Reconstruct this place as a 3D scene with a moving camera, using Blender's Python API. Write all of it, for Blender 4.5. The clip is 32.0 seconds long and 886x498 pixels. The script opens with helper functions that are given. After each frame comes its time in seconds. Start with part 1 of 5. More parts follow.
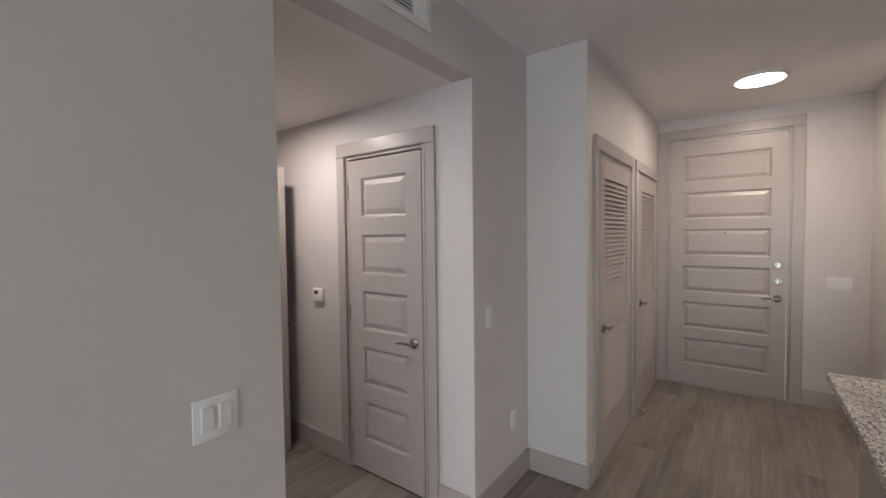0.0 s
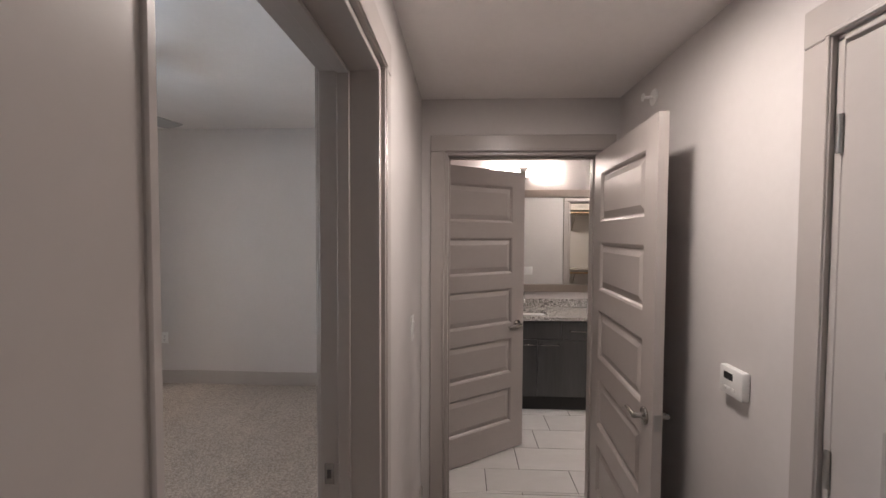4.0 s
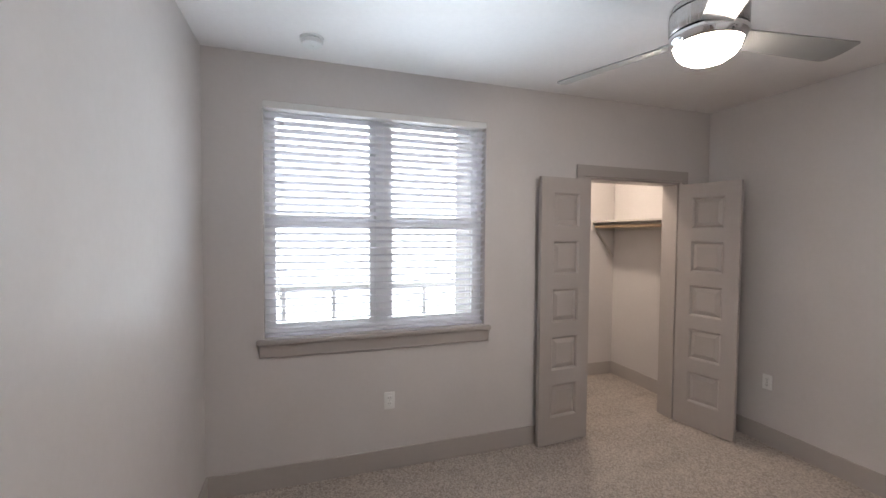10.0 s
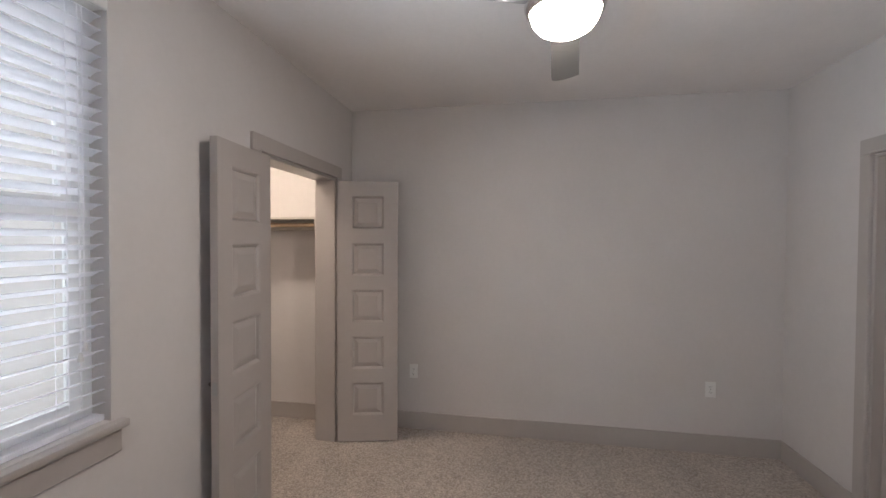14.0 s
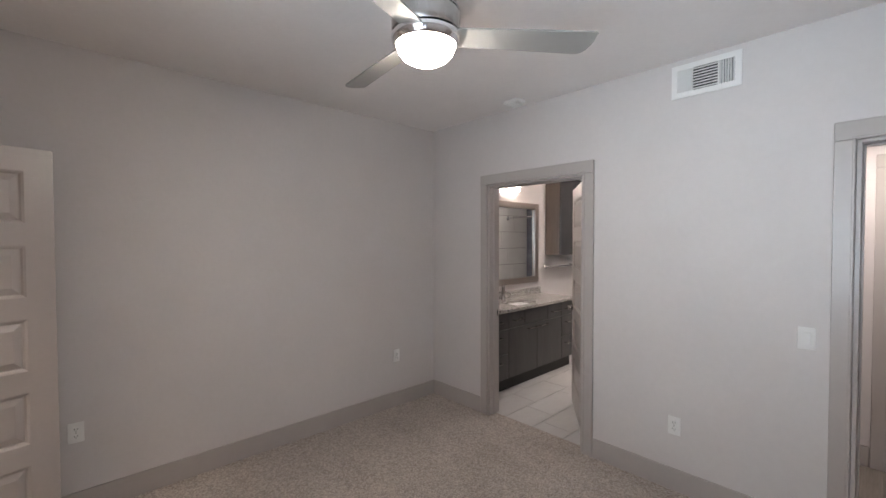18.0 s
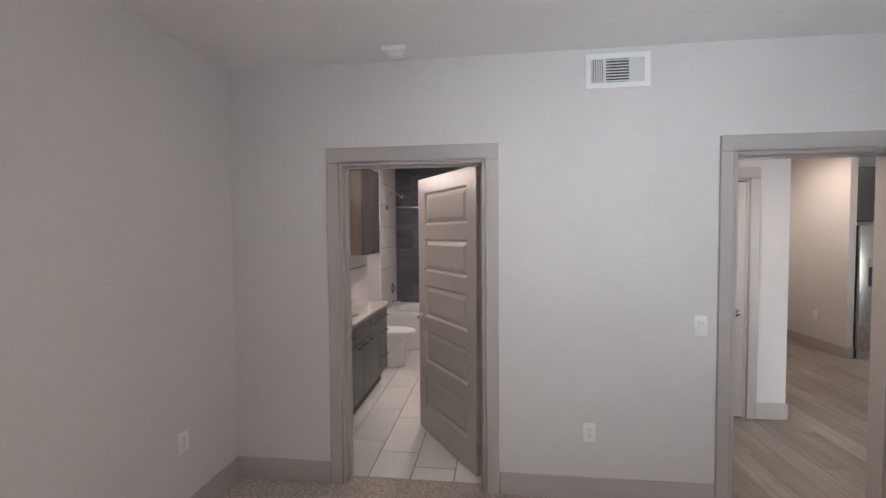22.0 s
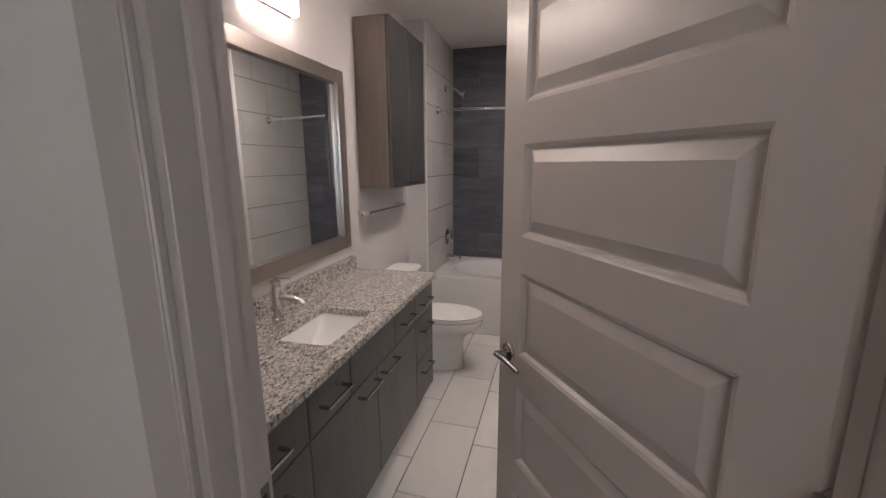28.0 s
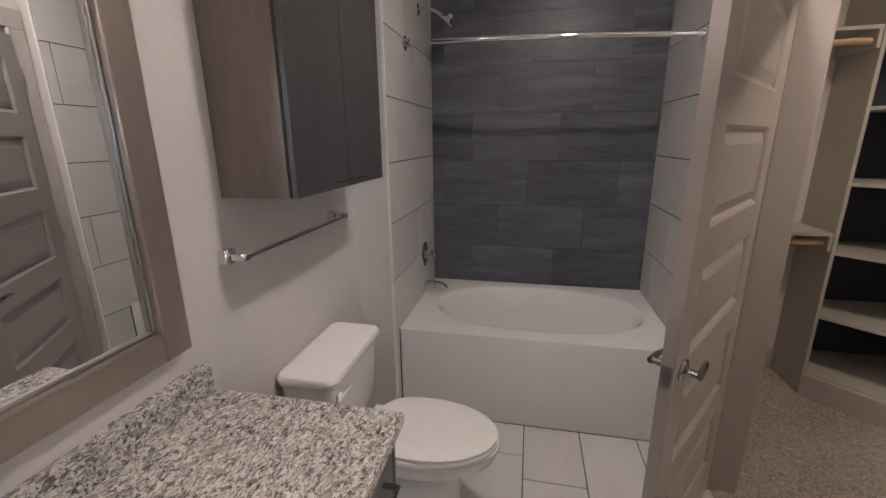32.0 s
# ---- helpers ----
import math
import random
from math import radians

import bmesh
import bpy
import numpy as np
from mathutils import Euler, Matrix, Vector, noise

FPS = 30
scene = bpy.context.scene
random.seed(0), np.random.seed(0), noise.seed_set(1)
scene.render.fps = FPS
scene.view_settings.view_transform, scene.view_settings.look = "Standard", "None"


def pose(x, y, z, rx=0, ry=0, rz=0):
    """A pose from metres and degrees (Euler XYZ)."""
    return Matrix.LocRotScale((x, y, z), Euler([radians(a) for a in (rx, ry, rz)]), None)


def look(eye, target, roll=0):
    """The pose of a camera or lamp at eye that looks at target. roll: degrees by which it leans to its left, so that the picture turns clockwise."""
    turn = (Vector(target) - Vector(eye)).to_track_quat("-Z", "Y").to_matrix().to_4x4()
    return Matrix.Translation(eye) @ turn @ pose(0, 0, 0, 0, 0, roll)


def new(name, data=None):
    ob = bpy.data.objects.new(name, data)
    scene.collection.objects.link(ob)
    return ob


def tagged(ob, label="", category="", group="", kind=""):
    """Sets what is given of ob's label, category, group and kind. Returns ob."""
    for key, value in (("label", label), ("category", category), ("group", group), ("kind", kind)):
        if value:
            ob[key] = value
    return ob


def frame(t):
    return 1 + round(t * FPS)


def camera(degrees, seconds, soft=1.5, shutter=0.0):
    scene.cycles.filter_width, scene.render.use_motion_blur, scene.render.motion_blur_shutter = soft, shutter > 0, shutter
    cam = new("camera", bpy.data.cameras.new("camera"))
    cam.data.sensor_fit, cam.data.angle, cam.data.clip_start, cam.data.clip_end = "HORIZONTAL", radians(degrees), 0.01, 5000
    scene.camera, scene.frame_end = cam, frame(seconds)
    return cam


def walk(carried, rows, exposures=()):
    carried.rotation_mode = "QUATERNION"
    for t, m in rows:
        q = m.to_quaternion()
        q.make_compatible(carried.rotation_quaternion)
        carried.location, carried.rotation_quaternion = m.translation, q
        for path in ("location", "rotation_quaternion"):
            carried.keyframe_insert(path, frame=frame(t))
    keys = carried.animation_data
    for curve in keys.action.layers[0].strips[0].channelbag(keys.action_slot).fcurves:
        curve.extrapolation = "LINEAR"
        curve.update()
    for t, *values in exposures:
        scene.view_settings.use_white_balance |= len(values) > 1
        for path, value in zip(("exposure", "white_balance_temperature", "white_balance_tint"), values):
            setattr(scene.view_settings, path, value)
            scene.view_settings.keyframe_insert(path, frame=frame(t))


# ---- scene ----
cam = camera(94.26, 32.0)
# seconds, place, yaw, pitch, roll
PATH = [
    (0, 0.135, 0.097, 1.553, 36.65, -2.08, 0.68),
    (0.5, -0.023, 0.314, 1.564, 43.12, -2.11, 0.52),
    (1, -0.157, 0.508, 1.570, 49.62, -2.01, 0.43),
    (1.5, -0.311, 0.667, 1.571, 55.80, -1.89, 0.20),
    (2, -0.475, 0.796, 1.579, 62.36, -1.99, 0.22),
    (2.5, -0.625, 0.917, 1.586, 68.65, -2.15, -0.01),
    (4.5, -1.099, 1.043, 1.598, 101.72, -2.03, -0.30),
    (5, -1.183, 1.048, 1.593, 110.84, -2.10, -0.36),
    (5.5, -1.225, 1.016, 1.591, 119.39, -2.25, -0.36),
    (6, -1.314, 0.968, 1.595, 128.27, -2.34, -0.33),
    (6.5, -1.389, 0.918, 1.588, 136.96, -2.33, -0.30),
    (7, -1.485, 0.867, 1.598, 145.34, -2.44, -0.25),
    (7.5, -1.583, 0.831, 1.590, 153.31, -2.30, -0.13),
    (8, -1.639, 0.747, 1.578, 160.49, -2.11, -0.09),
    (8.5, -1.676, 0.617, 1.571, 165.79, -1.94, -0.13),
    (9, -1.716, 0.452, 1.576, 167.23, -1.96, -0.23),
    (9.5, -1.768, 0.250, 1.606, 166.11, -2.29, -0.39),
    (10, -1.819, 0.070, 1.605, 161.56, -2.11, -0.46),
    (10.5, -1.863, -0.118, 1.613, 155.33, -2.05, -0.49),
    (11, -1.931, -0.291, 1.602, 148.55, -1.85, -0.37),
    (11.5, -1.968, -0.461, 1.599, 141.51, -1.69, -0.57),
    (12, -1.952, -0.623, 1.597, 133.74, -1.51, -0.41),
    (12.5, -1.922, -0.769, 1.600, 125.21, -1.67, -0.46),
    (13, -1.894, -0.960, 1.595, 116.22, -1.66, -0.36),
    (13.5, -1.871, -1.111, 1.590, 108.04, -1.35, -0.22),
    (14, -1.850, -1.277, 1.579, 99.97, -1.14, -0.29),
    (14.5, -1.903, -1.399, 1.580, 93.08, -1.46, -0.13),
    (16.5, -1.888, -1.997, 1.602, 64.22, -1.40, -0.13),
    (17, -1.886, -2.077, 1.590, 58.60, -1.27, 0.02),
    (17.5, -1.945, -2.144, 1.577, 52.49, -1.24, 0.01),
    (18, -2.058, -2.171, 1.587, 46.79, -1.39, 0.12),
    (18.5, -2.212, -2.178, 1.589, 40.96, -1.52, 0.23),
    (19, -2.372, -2.165, 1.589, 35.11, -1.66, 0.34),
    (19.5, -2.557, -2.111, 1.603, 29.52, -1.94, 0.49),
    (20, -2.736, -2.067, 1.597, 24.31, -1.85, 0.38),
    (20.5, -2.929, -2.036, 1.599, 19.66, -1.90, 0.45),
    (21, -3.120, -1.972, 1.597, 15.41, -2.08, 0.44),
    (21.5, -3.308, -1.907, 1.599, 11.31, -1.94, 0.40),
    (22, -3.508, -1.873, 1.614, 6.77, -2.15, 0.43),
    (22.5, -3.666, -1.817, 1.600, 2.21, -2.16, 0.39),
    (23, -3.801, -1.761, 1.605, -2.11, -2.11, 0.41),
    (23.5, -3.920, -1.672, 1.606, -6.02, -2.07, 0.39),
    (24, -4.003, -1.543, 1.595, -8.91, -2.01, 0.38),
    (24.5, -4.027, -1.330, 1.593, -9.59, -2.16, 0.42),
    (26.5, -3.965, -0.406, 1.590, 1.54, -6.02, 0.57),
    (27, -3.950, -0.178, 1.557, 6.64, -8.06, 0.45),
    (27.5, -3.955, 0.028, 1.533, 11.06, -10.04, 0.49),
    (28, -3.952, 0.209, 1.519, 15.28, -11.65, 0.37),
    (28.5, -3.990, 0.370, 1.510, 19.90, -13.04, 0.30),
    (29, -4.050, 0.549, 1.506, 24.34, -14.05, 0.41),
    (29.5, -4.135, 0.719, 1.499, 27.06, -14.97, 0.59),
    (30, -4.201, 0.910, 1.501, 26.72, -15.65, 0.77),
    (30.5, -4.260, 1.107, 1.504, 23.83, -15.85, 0.77),
    (31, -4.312, 1.308, 1.515, 20.60, -15.91, 0.72),
    (31.5, -4.349, 1.516, 1.518, 16.11, -15.78, 0.65),
    (32, -4.364, 1.716, 1.522, 11.71, -14.99, 0.49),
]
EXPOSURES = [(0, 0.95), (4, 1.03), (8, 1.27), (24, 1.29), (27, 1.17), (29, 0.97), (32, 0.97)]
walk(cam, [(t, pose(x, y, z, 90 + pitch, roll, yaw)) for t, x, y, z, yaw, pitch, roll in PATH], EXPOSURES)

# ---- plan, metres ----
WX, EX, SY, NY = -5.20, -1.245, -2.66, 0.645      # bedroom: west, east, south, north faces
EXN, EYN = -1.135, 0.02                         # the wall steps back behind the bedroom door
HS, HN, HX = 0.808, 1.912, -3.345                # hall: south, north, west faces
BX, BXH, CX, BS = -3.525, -3.49, -3.42, 0.768               # bath: east face, and by the hall door; walk-in closet: west face; bath: south face
LX, COLY, LVX, ENY = -1.02, 2.564, -0.635, 4.89  # living room: west face, pier, louvre wall, entry wall
CEIL, HCEIL, BCEIL = 2.68, 2.358, 2.655
BWX, TUBF, TUBB, TUBW, TUBE, TUBZ = -5.21, 3.69, 4.55, -5.025, -3.60, 0.52
WKN = 4.61                                       # walk-in closet: north face
DH = 2.035                                       # door height

# ---- world and lights ----
world = bpy.data.worlds.new("sky")
scene.world = world
world.use_nodes = True
sky = world.node_tree.nodes.new("ShaderNodeTexSky")
sky.sky_type, sky.sun_disc, sky.sun_elevation, sky.sun_rotation = "NISHITA", False, radians(42), radians(140)
world.node_tree.links.new(sky.outputs[0], world.node_tree.nodes["Background"].inputs[0])
world.node_tree.nodes["Background"].inputs[1].default_value = 0.15
sun = new("sun", bpy.data.lights.new("sun", "SUN"))
sun.data.energy, sun.data.angle, sun.data.color = 4.5, radians(0.6), (1, 0.96, 0.9)
sun.matrix_world = look((6, 8, 10), (0, 0, 0))


def window_light(name, m, sx, sy, watts, colour, spread=180):
    """An area lamp that stands in for a window's daylight."""
    ob = new(name, bpy.data.lights.new(name, "AREA"))
    ob.data.shape, ob.data.size, ob.data.size_y, ob.data.energy, ob.data.color = "RECTANGLE", sx, sy, watts, colour
    ob.matrix_world = m
    ob.data.spread = radians(spread)
    return ob


# ---- materials ----
class Nodes:
    """A small builder for a node material."""

    def __init__(self, name):
        self.m = bpy.data.materials.new(name)
        self.m.use_nodes = True
        self.t = self.m.node_tree
        self.b = self.t.nodes["Principled BSDF"]
        self.co = self.t.nodes.new("ShaderNodeTexCoord").outputs["Object"]

    def n(self, kind, **inputs):
        node = self.t.nodes.new("ShaderNode" + kind)
        for key, value in inputs.items():
            self.put(node, key.replace("_", " "), value)
        return node

    def put(self, node, key, value):
        sock = node.inputs[int(key[1:])] if key[0] == "i" and key[1:].isdigit() else node.inputs[key]
        if isinstance(value, bpy.types.NodeSocket):
            self.t.links.new(value, sock)
        else:
            sock.default_value = value

    def mapped(self, scale=(1, 1, 1), shift=None):
        node = self.n("Mapping", Vector=self.co, Scale=scale)
        if shift is not None:
            self.put(node, "Location", shift)
        return node.outputs[0]

    def random(self):
        return self.t.nodes.new("ShaderNodeObjectInfo").outputs["Random"]

    def shifted(self, scale, amount=40.0):
        """Coordinates moved along by each object's own random number."""
        combine = self.n("CombineXYZ")
        mul = self.n("Math", i0=self.random(), i1=amount)
        mul.operation = "MULTIPLY"
        for k in range(3):
            self.t.links.new(mul.outputs[0], combine.inputs[k])
        return self.mapped(scale, combine.outputs[0])

    def noise(self, vec, scale, detail=3.0, rough=0.55, dist=0.0):
        return self.n("TexNoise", Vector=vec, Scale=scale, Detail=detail, Roughness=rough, Distortion=dist).outputs[0]

    def ramp(self, fac, stops):
        node = self.n("ValToRGB", Fac=fac)
        el = node.color_ramp.elements
        while len(el) < len(stops):
            el.new(0.5)
        for e, (p, c) in zip(el, stops):
            e.position, e.color = p, (*c, 1) if len(c) == 3 else c
        return node.outputs[0]

    def mix(self, fac, a, b, blend="MIX"):
        node = self.n("MixRGB", Fac=fac, Color1=a if not isinstance(a, tuple) else (*a, 1), Color2=b if not isinstance(b, tuple) else (*b, 1))
        node.blend_type = blend
        return node.outputs[0]

    def bump(self, height, strength, distance, normal=None):
        node = self.n("Bump", Height=height, Strength=strength, Distance=distance)
        if normal is not None:
            self.put(node, "Normal", normal)
        return node.outputs[0]

    def done(self, colour, rough, metal=0.0, normal=None, **more):
        self.put(self.b, "Base Color", colour if not isinstance(colour, tuple) else (*colour, 1))
        self.put(self.b, "Roughness", rough)
        self.put(self.b, "Metallic", metal)
        if normal is not None:
            self.put(self.b, "Normal", normal)
        for key, value in more.items():
            self.put(self.b, key.replace("_", " "), value)
        return self.m


def scaled(c, k):
    return tuple(v * k for v in c)


def paint(name, colour, rough, peel=0.12, peel_scale=260, spread=0.04):
    """Rolled wall paint or sprayed trim paint: faint blotches, fine orange peel."""
    m = Nodes(name)
    blotch = m.noise(m.co, 1.3, 4)
    fine = m.noise(m.co, 35, 3)
    c = m.ramp(blotch, [(0.3, scaled(colour, 1 - spread)), (0.7, scaled(colour, 1 + spread))])
    c = m.mix(0.10, c, m.ramp(fine, [(0.35, scaled(colour, 0.88)), (0.65, scaled(colour, 1.08))]))
    r = m.ramp(m.noise(m.co, 6, 3), [(0.3, (rough * 0.88,) * 3), (0.7, (rough * 1.1,) * 3)])
    b = m.bump(m.noise(m.co, peel_scale, 2), peel, 0.002)
    return m.done(c, r, normal=b)


def plain(name, colour, rough, metal=0.0, bump=0.0, scale=120, spread=0.05, stretch=(1, 1, 1), **more):
    m = Nodes(name)
    v = m.mapped(stretch)
    n1, n2 = m.noise(v, scale * 0.06, 4), m.noise(v, scale, 3)
    c = m.mix(0.5, m.ramp(n1, [(0.3, scaled(colour, 1 - spread)), (0.7, scaled(colour, 1 + spread))]),
              m.ramp(n2, [(0.3, scaled(colour, 1 - spread)), (0.7, scaled(colour, 1 + spread))]))
    r = m.ramp(n2, [(0.2, (rough * 0.85,) * 3), (0.8, (min(1, rough * 1.15),) * 3)])
    return m.done(c, r, metal, m.bump(n2, bump, 0.002) if bump else None, **more)


def lamp_mat(name, colour, strength):
    m = Nodes(name)
    return m.done((0.9, 0.9, 0.88), 0.4, Emission_Color=(*colour, 1), Emission_Strength=strength)


def wood(name, dark, light, rough, axis, grain=26.0, bump=0.15):
    """Long grain along one axis, each board with its own shift and tone."""
    m = Nodes(name)
    s = [1.0, 1.0, 1.0]
    s["xyz".index(axis)] = 0.055
    v = m.shifted(tuple(s))
    g1 = m.noise(v, grain, 6, 0.62, 0.6)
    g2 = m.noise(v, grain * 5, 4, 0.6)
    s["xyz".index(axis)] = 0.25
    blot = m.noise(m.shifted(tuple(s)), 3.2, 4, 0.6, 0.8)
    mid = tuple((a + b) / 2 for a, b in zip(dark, light))
    c = m.ramp(g1, [(0.28, dark), (0.5, mid), (0.72, light)])
    c = m.mix(0.35, c, m.ramp(g2, [(0.3, scaled(dark, 0.8)), (0.7, scaled(light, 1.08))]))
    c = m.mix(0.45, c, m.ramp(blot, [(0.3, scaled(dark, 0.82)), (0.7, scaled(light, 1.05))]))
    c = m.mix(0.20, c, m.ramp(m.random(), [(0, scaled(dark, 0.95)), (1, light)]))
    r = m.ramp(g1, [(0.3, (rough * 1.15,) * 3), (0.7, (rough * 0.88,) * 3)])
    return m.done(c, r, normal=m.bump(g2, bump, 0.001))


def carpet_mat():
    m = Nodes("carpet_pile")
    tuft = m.n("RGBToBW", Color=m.n("TexVoronoi", Vector=m.co, Scale=125.0).outputs["Color"]).outputs[0]
    yarn = m.noise(m.co, 330, 3, 0.7)
    c = m.ramp(tuft, [(0.18, (0.13, 0.098, 0.08)), (0.40, (0.335, 0.275, 0.232)), (0.62, (0.475, 0.405, 0.352)), (0.85, (0.70, 0.612, 0.55))])
    c = m.mix(0.35, c, m.ramp(yarn, [(0.36, (0.10, 0.082, 0.067)), (0.62, (0.68, 0.60, 0.53))]))
    tracks = m.noise(m.mapped((1, 2.4, 1)), 1.7, 4, 0.6, 0.5)
    c = m.mix(0.24, c, m.ramp(tracks, [(0.34, (0.27, 0.228, 0.192)), (0.66, (0.56, 0.49, 0.43))]))
    b = m.bump(tuft, 0.8, 0.010)
    b = m.bump(yarn, 0.7, 0.006, b)
    b = m.bump(m.noise(m.co, 28, 3), 0.4, 0.01, b)
    return m.done(c, 0.95, normal=b, Sheen_Weight=0.2)


def granite_mat():
    """Warm white and grey grains between thin dark mica flakes, drawn out along the slab."""
    m = Nodes("granite_speckled")
    v = m.mapped((1.45, 0.85, 1.15))
    bend = m.n("TexNoise", Vector=v, Scale=70.0, Detail=3.0).outputs["Color"]
    v2 = m.n("VectorMath", i0=v, i1=m.mix(1.0, bend, (0.020, 0.020, 0.020), "MULTIPLY")).outputs[0]
    grain = m.n("RGBToBW", Color=m.n("TexVoronoi", Vector=v2, Scale=96.0).outputs["Color"]).outputs[0]
    c = m.ramp(grain, [(0.10, (0.17, 0.16, 0.155)), (0.26, (0.36, 0.34, 0.32)), (0.46, (0.52, 0.495, 0.465)), (0.85, (0.70, 0.675, 0.64))])
    flake = m.noise(v2, 150, 4, 0.65, 0.9)
    c = m.mix(m.ramp(flake, [(0.415, (0.92, 0.92, 0.92)), (0.475, (0, 0, 0))]), c, (0.035, 0.032, 0.032))
    vein = m.noise(v, 62, 5, 0.72, 1.2)
    c = m.mix(m.ramp(vein, [(0.385, (0.85, 0.85, 0.85)), (0.445, (0, 0, 0))]), c, (0.045, 0.042, 0.042))
    cloud = m.noise(v, 15, 4, 0.6, 1.0)
    c = m.mix(m.ramp(cloud, [(0.52, (0, 0, 0)), (0.72, (0.4, 0.4, 0.4))]), c, (0.43, 0.385, 0.34))
    return m.done(c, 0.09, normal=m.bump(vein, 0.02, 0.001), Specular_IOR_Level=0.6)


def tile_mat(name, dark, light, rough, scale, stretch):
    m = Nodes(name)
    v = m.shifted(stretch)
    streak = m.noise(v, scale, 6, 0.6, 0.8)
    fine = m.noise(v, scale * 9, 3)
    c = m.ramp(streak, [(0.3, dark), (0.55, tuple((a + b) / 2 for a, b in zip(dark, light))), (0.74, light)])
    c = m.mix(0.2, c, m.ramp(fine, [(0.3, dark), (0.7, light)]))
    c = m.mix(0.25, c, m.ramp(m.random(), [(0, dark), (1, light)]))
    r = m.ramp(fine, [(0.3, (rough * 0.9,) * 3), (0.7, (rough * 1.2,) * 3)])
    return m.done(c, r, normal=m.bump(streak, 0.05, 0.001))


WALL = paint("wall_paint_greige", (0.61, 0.58, 0.568), 0.6)
CEILP = paint("ceiling_paint", (0.83, 0.80, 0.785), 0.8, 0.2, 180)
TRIM = paint("trim_paint_taupe", (0.42, 0.383, 0.362), 0.32, 0.05, 140, 0.02)
CARPET = carpet_mat()
PLANK = wood("vinyl_plank_grey_oak", (0.080, 0.068, 0.059), (0.37, 0.326, 0.286), 0.40, "y")
GRANITE = granite_mat()
FLOORTILE = tile_mat("porcelain_floor_tile", (0.56, 0.545, 0.53), (0.70, 0.685, 0.67), 0.22, 2.6, (1, 0.35, 1))
WALLTILE = tile_mat("glazed_wall_tile", (0.56, 0.55, 0.535), (0.70, 0.69, 0.67), 0.2, 3.0, (0.4, 0.4, 1))
DARKTILE = tile_mat("charcoal_stone_tile", (0.027, 0.031, 0.041), (0.19, 0.20, 0.235), 0.34, 4.2, (0.28, 1, 2.2))
GROUT_L = plain("grout_dark", (0.06, 0.058, 0.056), 0.9, bump=0.3, scale=300)
CAB = wood("cabinet_charcoal_laminate", (0.034, 0.0335, 0.034), (0.083, 0.081, 0.081), 0.32, "z", 40, 0.05)
CABSIDE = wood("cabinet_side_brown_laminate", (0.085, 0.064, 0.050), (0.20, 0.162, 0.135), 0.32, "z", 34, 0.05)
PEWTER = plain("mirror_frame_pewter", (0.42, 0.37, 0.33), 0.3, 0.85, 0.01, 300, 0.05)
SHELFPAINT = paint("shelf_paint", (0.47, 0.44, 0.40), 0.5, 0.04, 140)
# blue-black colour that carries the shade inside the shelf tower
SHELFSHADE = plain("shelf_recess_shade", (0.045, 0.052, 0.075), 0.7)
RODWOOD = wood("closet_rod_wood", (0.36, 0.24, 0.14), (0.62, 0.46, 0.30), 0.45, "y", 40, 0.05)
CHROME = plain("chrome", (0.78, 0.78, 0.79), 0.09, 1.0, spread=0.02)
NICKEL = plain("brushed_nickel", (0.46, 0.45, 0.435), 0.17, 1.0, 0.01, 400, 0.04)
STEEL = plain("stainless_steel", (0.50, 0.48, 0.46), 0.26, 1.0, 0.03, 240, 0.05, (1, 1, 0.05))
HINGE = plain("satin_steel", (0.42, 0.41, 0.40), 0.34, 1.0, spread=0.03)
PORCELAIN = plain("white_porcelain", (0.80, 0.795, 0.78), 0.08, spread=0.012, scale=40)
ACRYLIC = plain("white_tub_acrylic", (0.77, 0.765, 0.755), 0.16, spread=0.012, scale=40)
PLASTIC = plain("white_plastic", (0.76, 0.755, 0.74), 0.35, spread=0.02)
DARKPL = plain("dark_plastic", (0.02, 0.02, 0.022), 0.45)
BLIND = plain("white_blind_slat", (0.88, 0.88, 0.88), 0.45, spread=0.02)
_mix, _tr = BLIND.node_tree.nodes.new("ShaderNodeMixShader"), BLIND.node_tree.nodes.new("ShaderNodeBsdfTranslucent")
_tr.inputs[0].default_value, _mix.inputs[0].default_value = (0.95, 0.955, 0.99, 1), 0.74
BLIND.node_tree.links.new(BLIND.node_tree.nodes["Principled BSDF"].outputs[0], _mix.inputs[1])
BLIND.node_tree.links.new(_tr.outputs[0], _mix.inputs[2])
BLIND.node_tree.links.new(_mix.outputs[0], BLIND.node_tree.nodes["Material Output"].inputs[0])
VINYL = plain("white_window_vinyl", (0.88, 0.89, 0.90), 0.4, spread=0.02)
SILVER = plain("fan_blade_silver", (0.31, 0.303, 0.29), 0.4, 0.25, 0.02, 300, 0.03)
BLACK = plain("black_metal", (0.018, 0.017, 0.017), 0.5, 0.2)
MIRROR = Nodes("mirror_glass").done((0.90, 0.92, 0.92), 0.0, 1.0)


def pane_glass():
    """Thin clear glass: light goes straight through, with a sheen by Fresnel."""
    m = Nodes("window_glass")
    clear, gloss, fresnel = m.n("BsdfTransparent"), m.n("BsdfGlossy", Roughness=0.02), m.n("Fresnel", IOR=1.45)
    clear.inputs[0].default_value = (0.97, 0.985, 0.98, 1)
    mixer = m.n("MixShader", Fac=fresnel.outputs[0])
    m.t.links.new(clear.outputs[0], mixer.inputs[1])
    m.t.links.new(gloss.outputs[0], mixer.inputs[2])
    m.t.links.new(mixer.outputs[0], m.t.nodes["Material Output"].inputs[0])
    return m.m


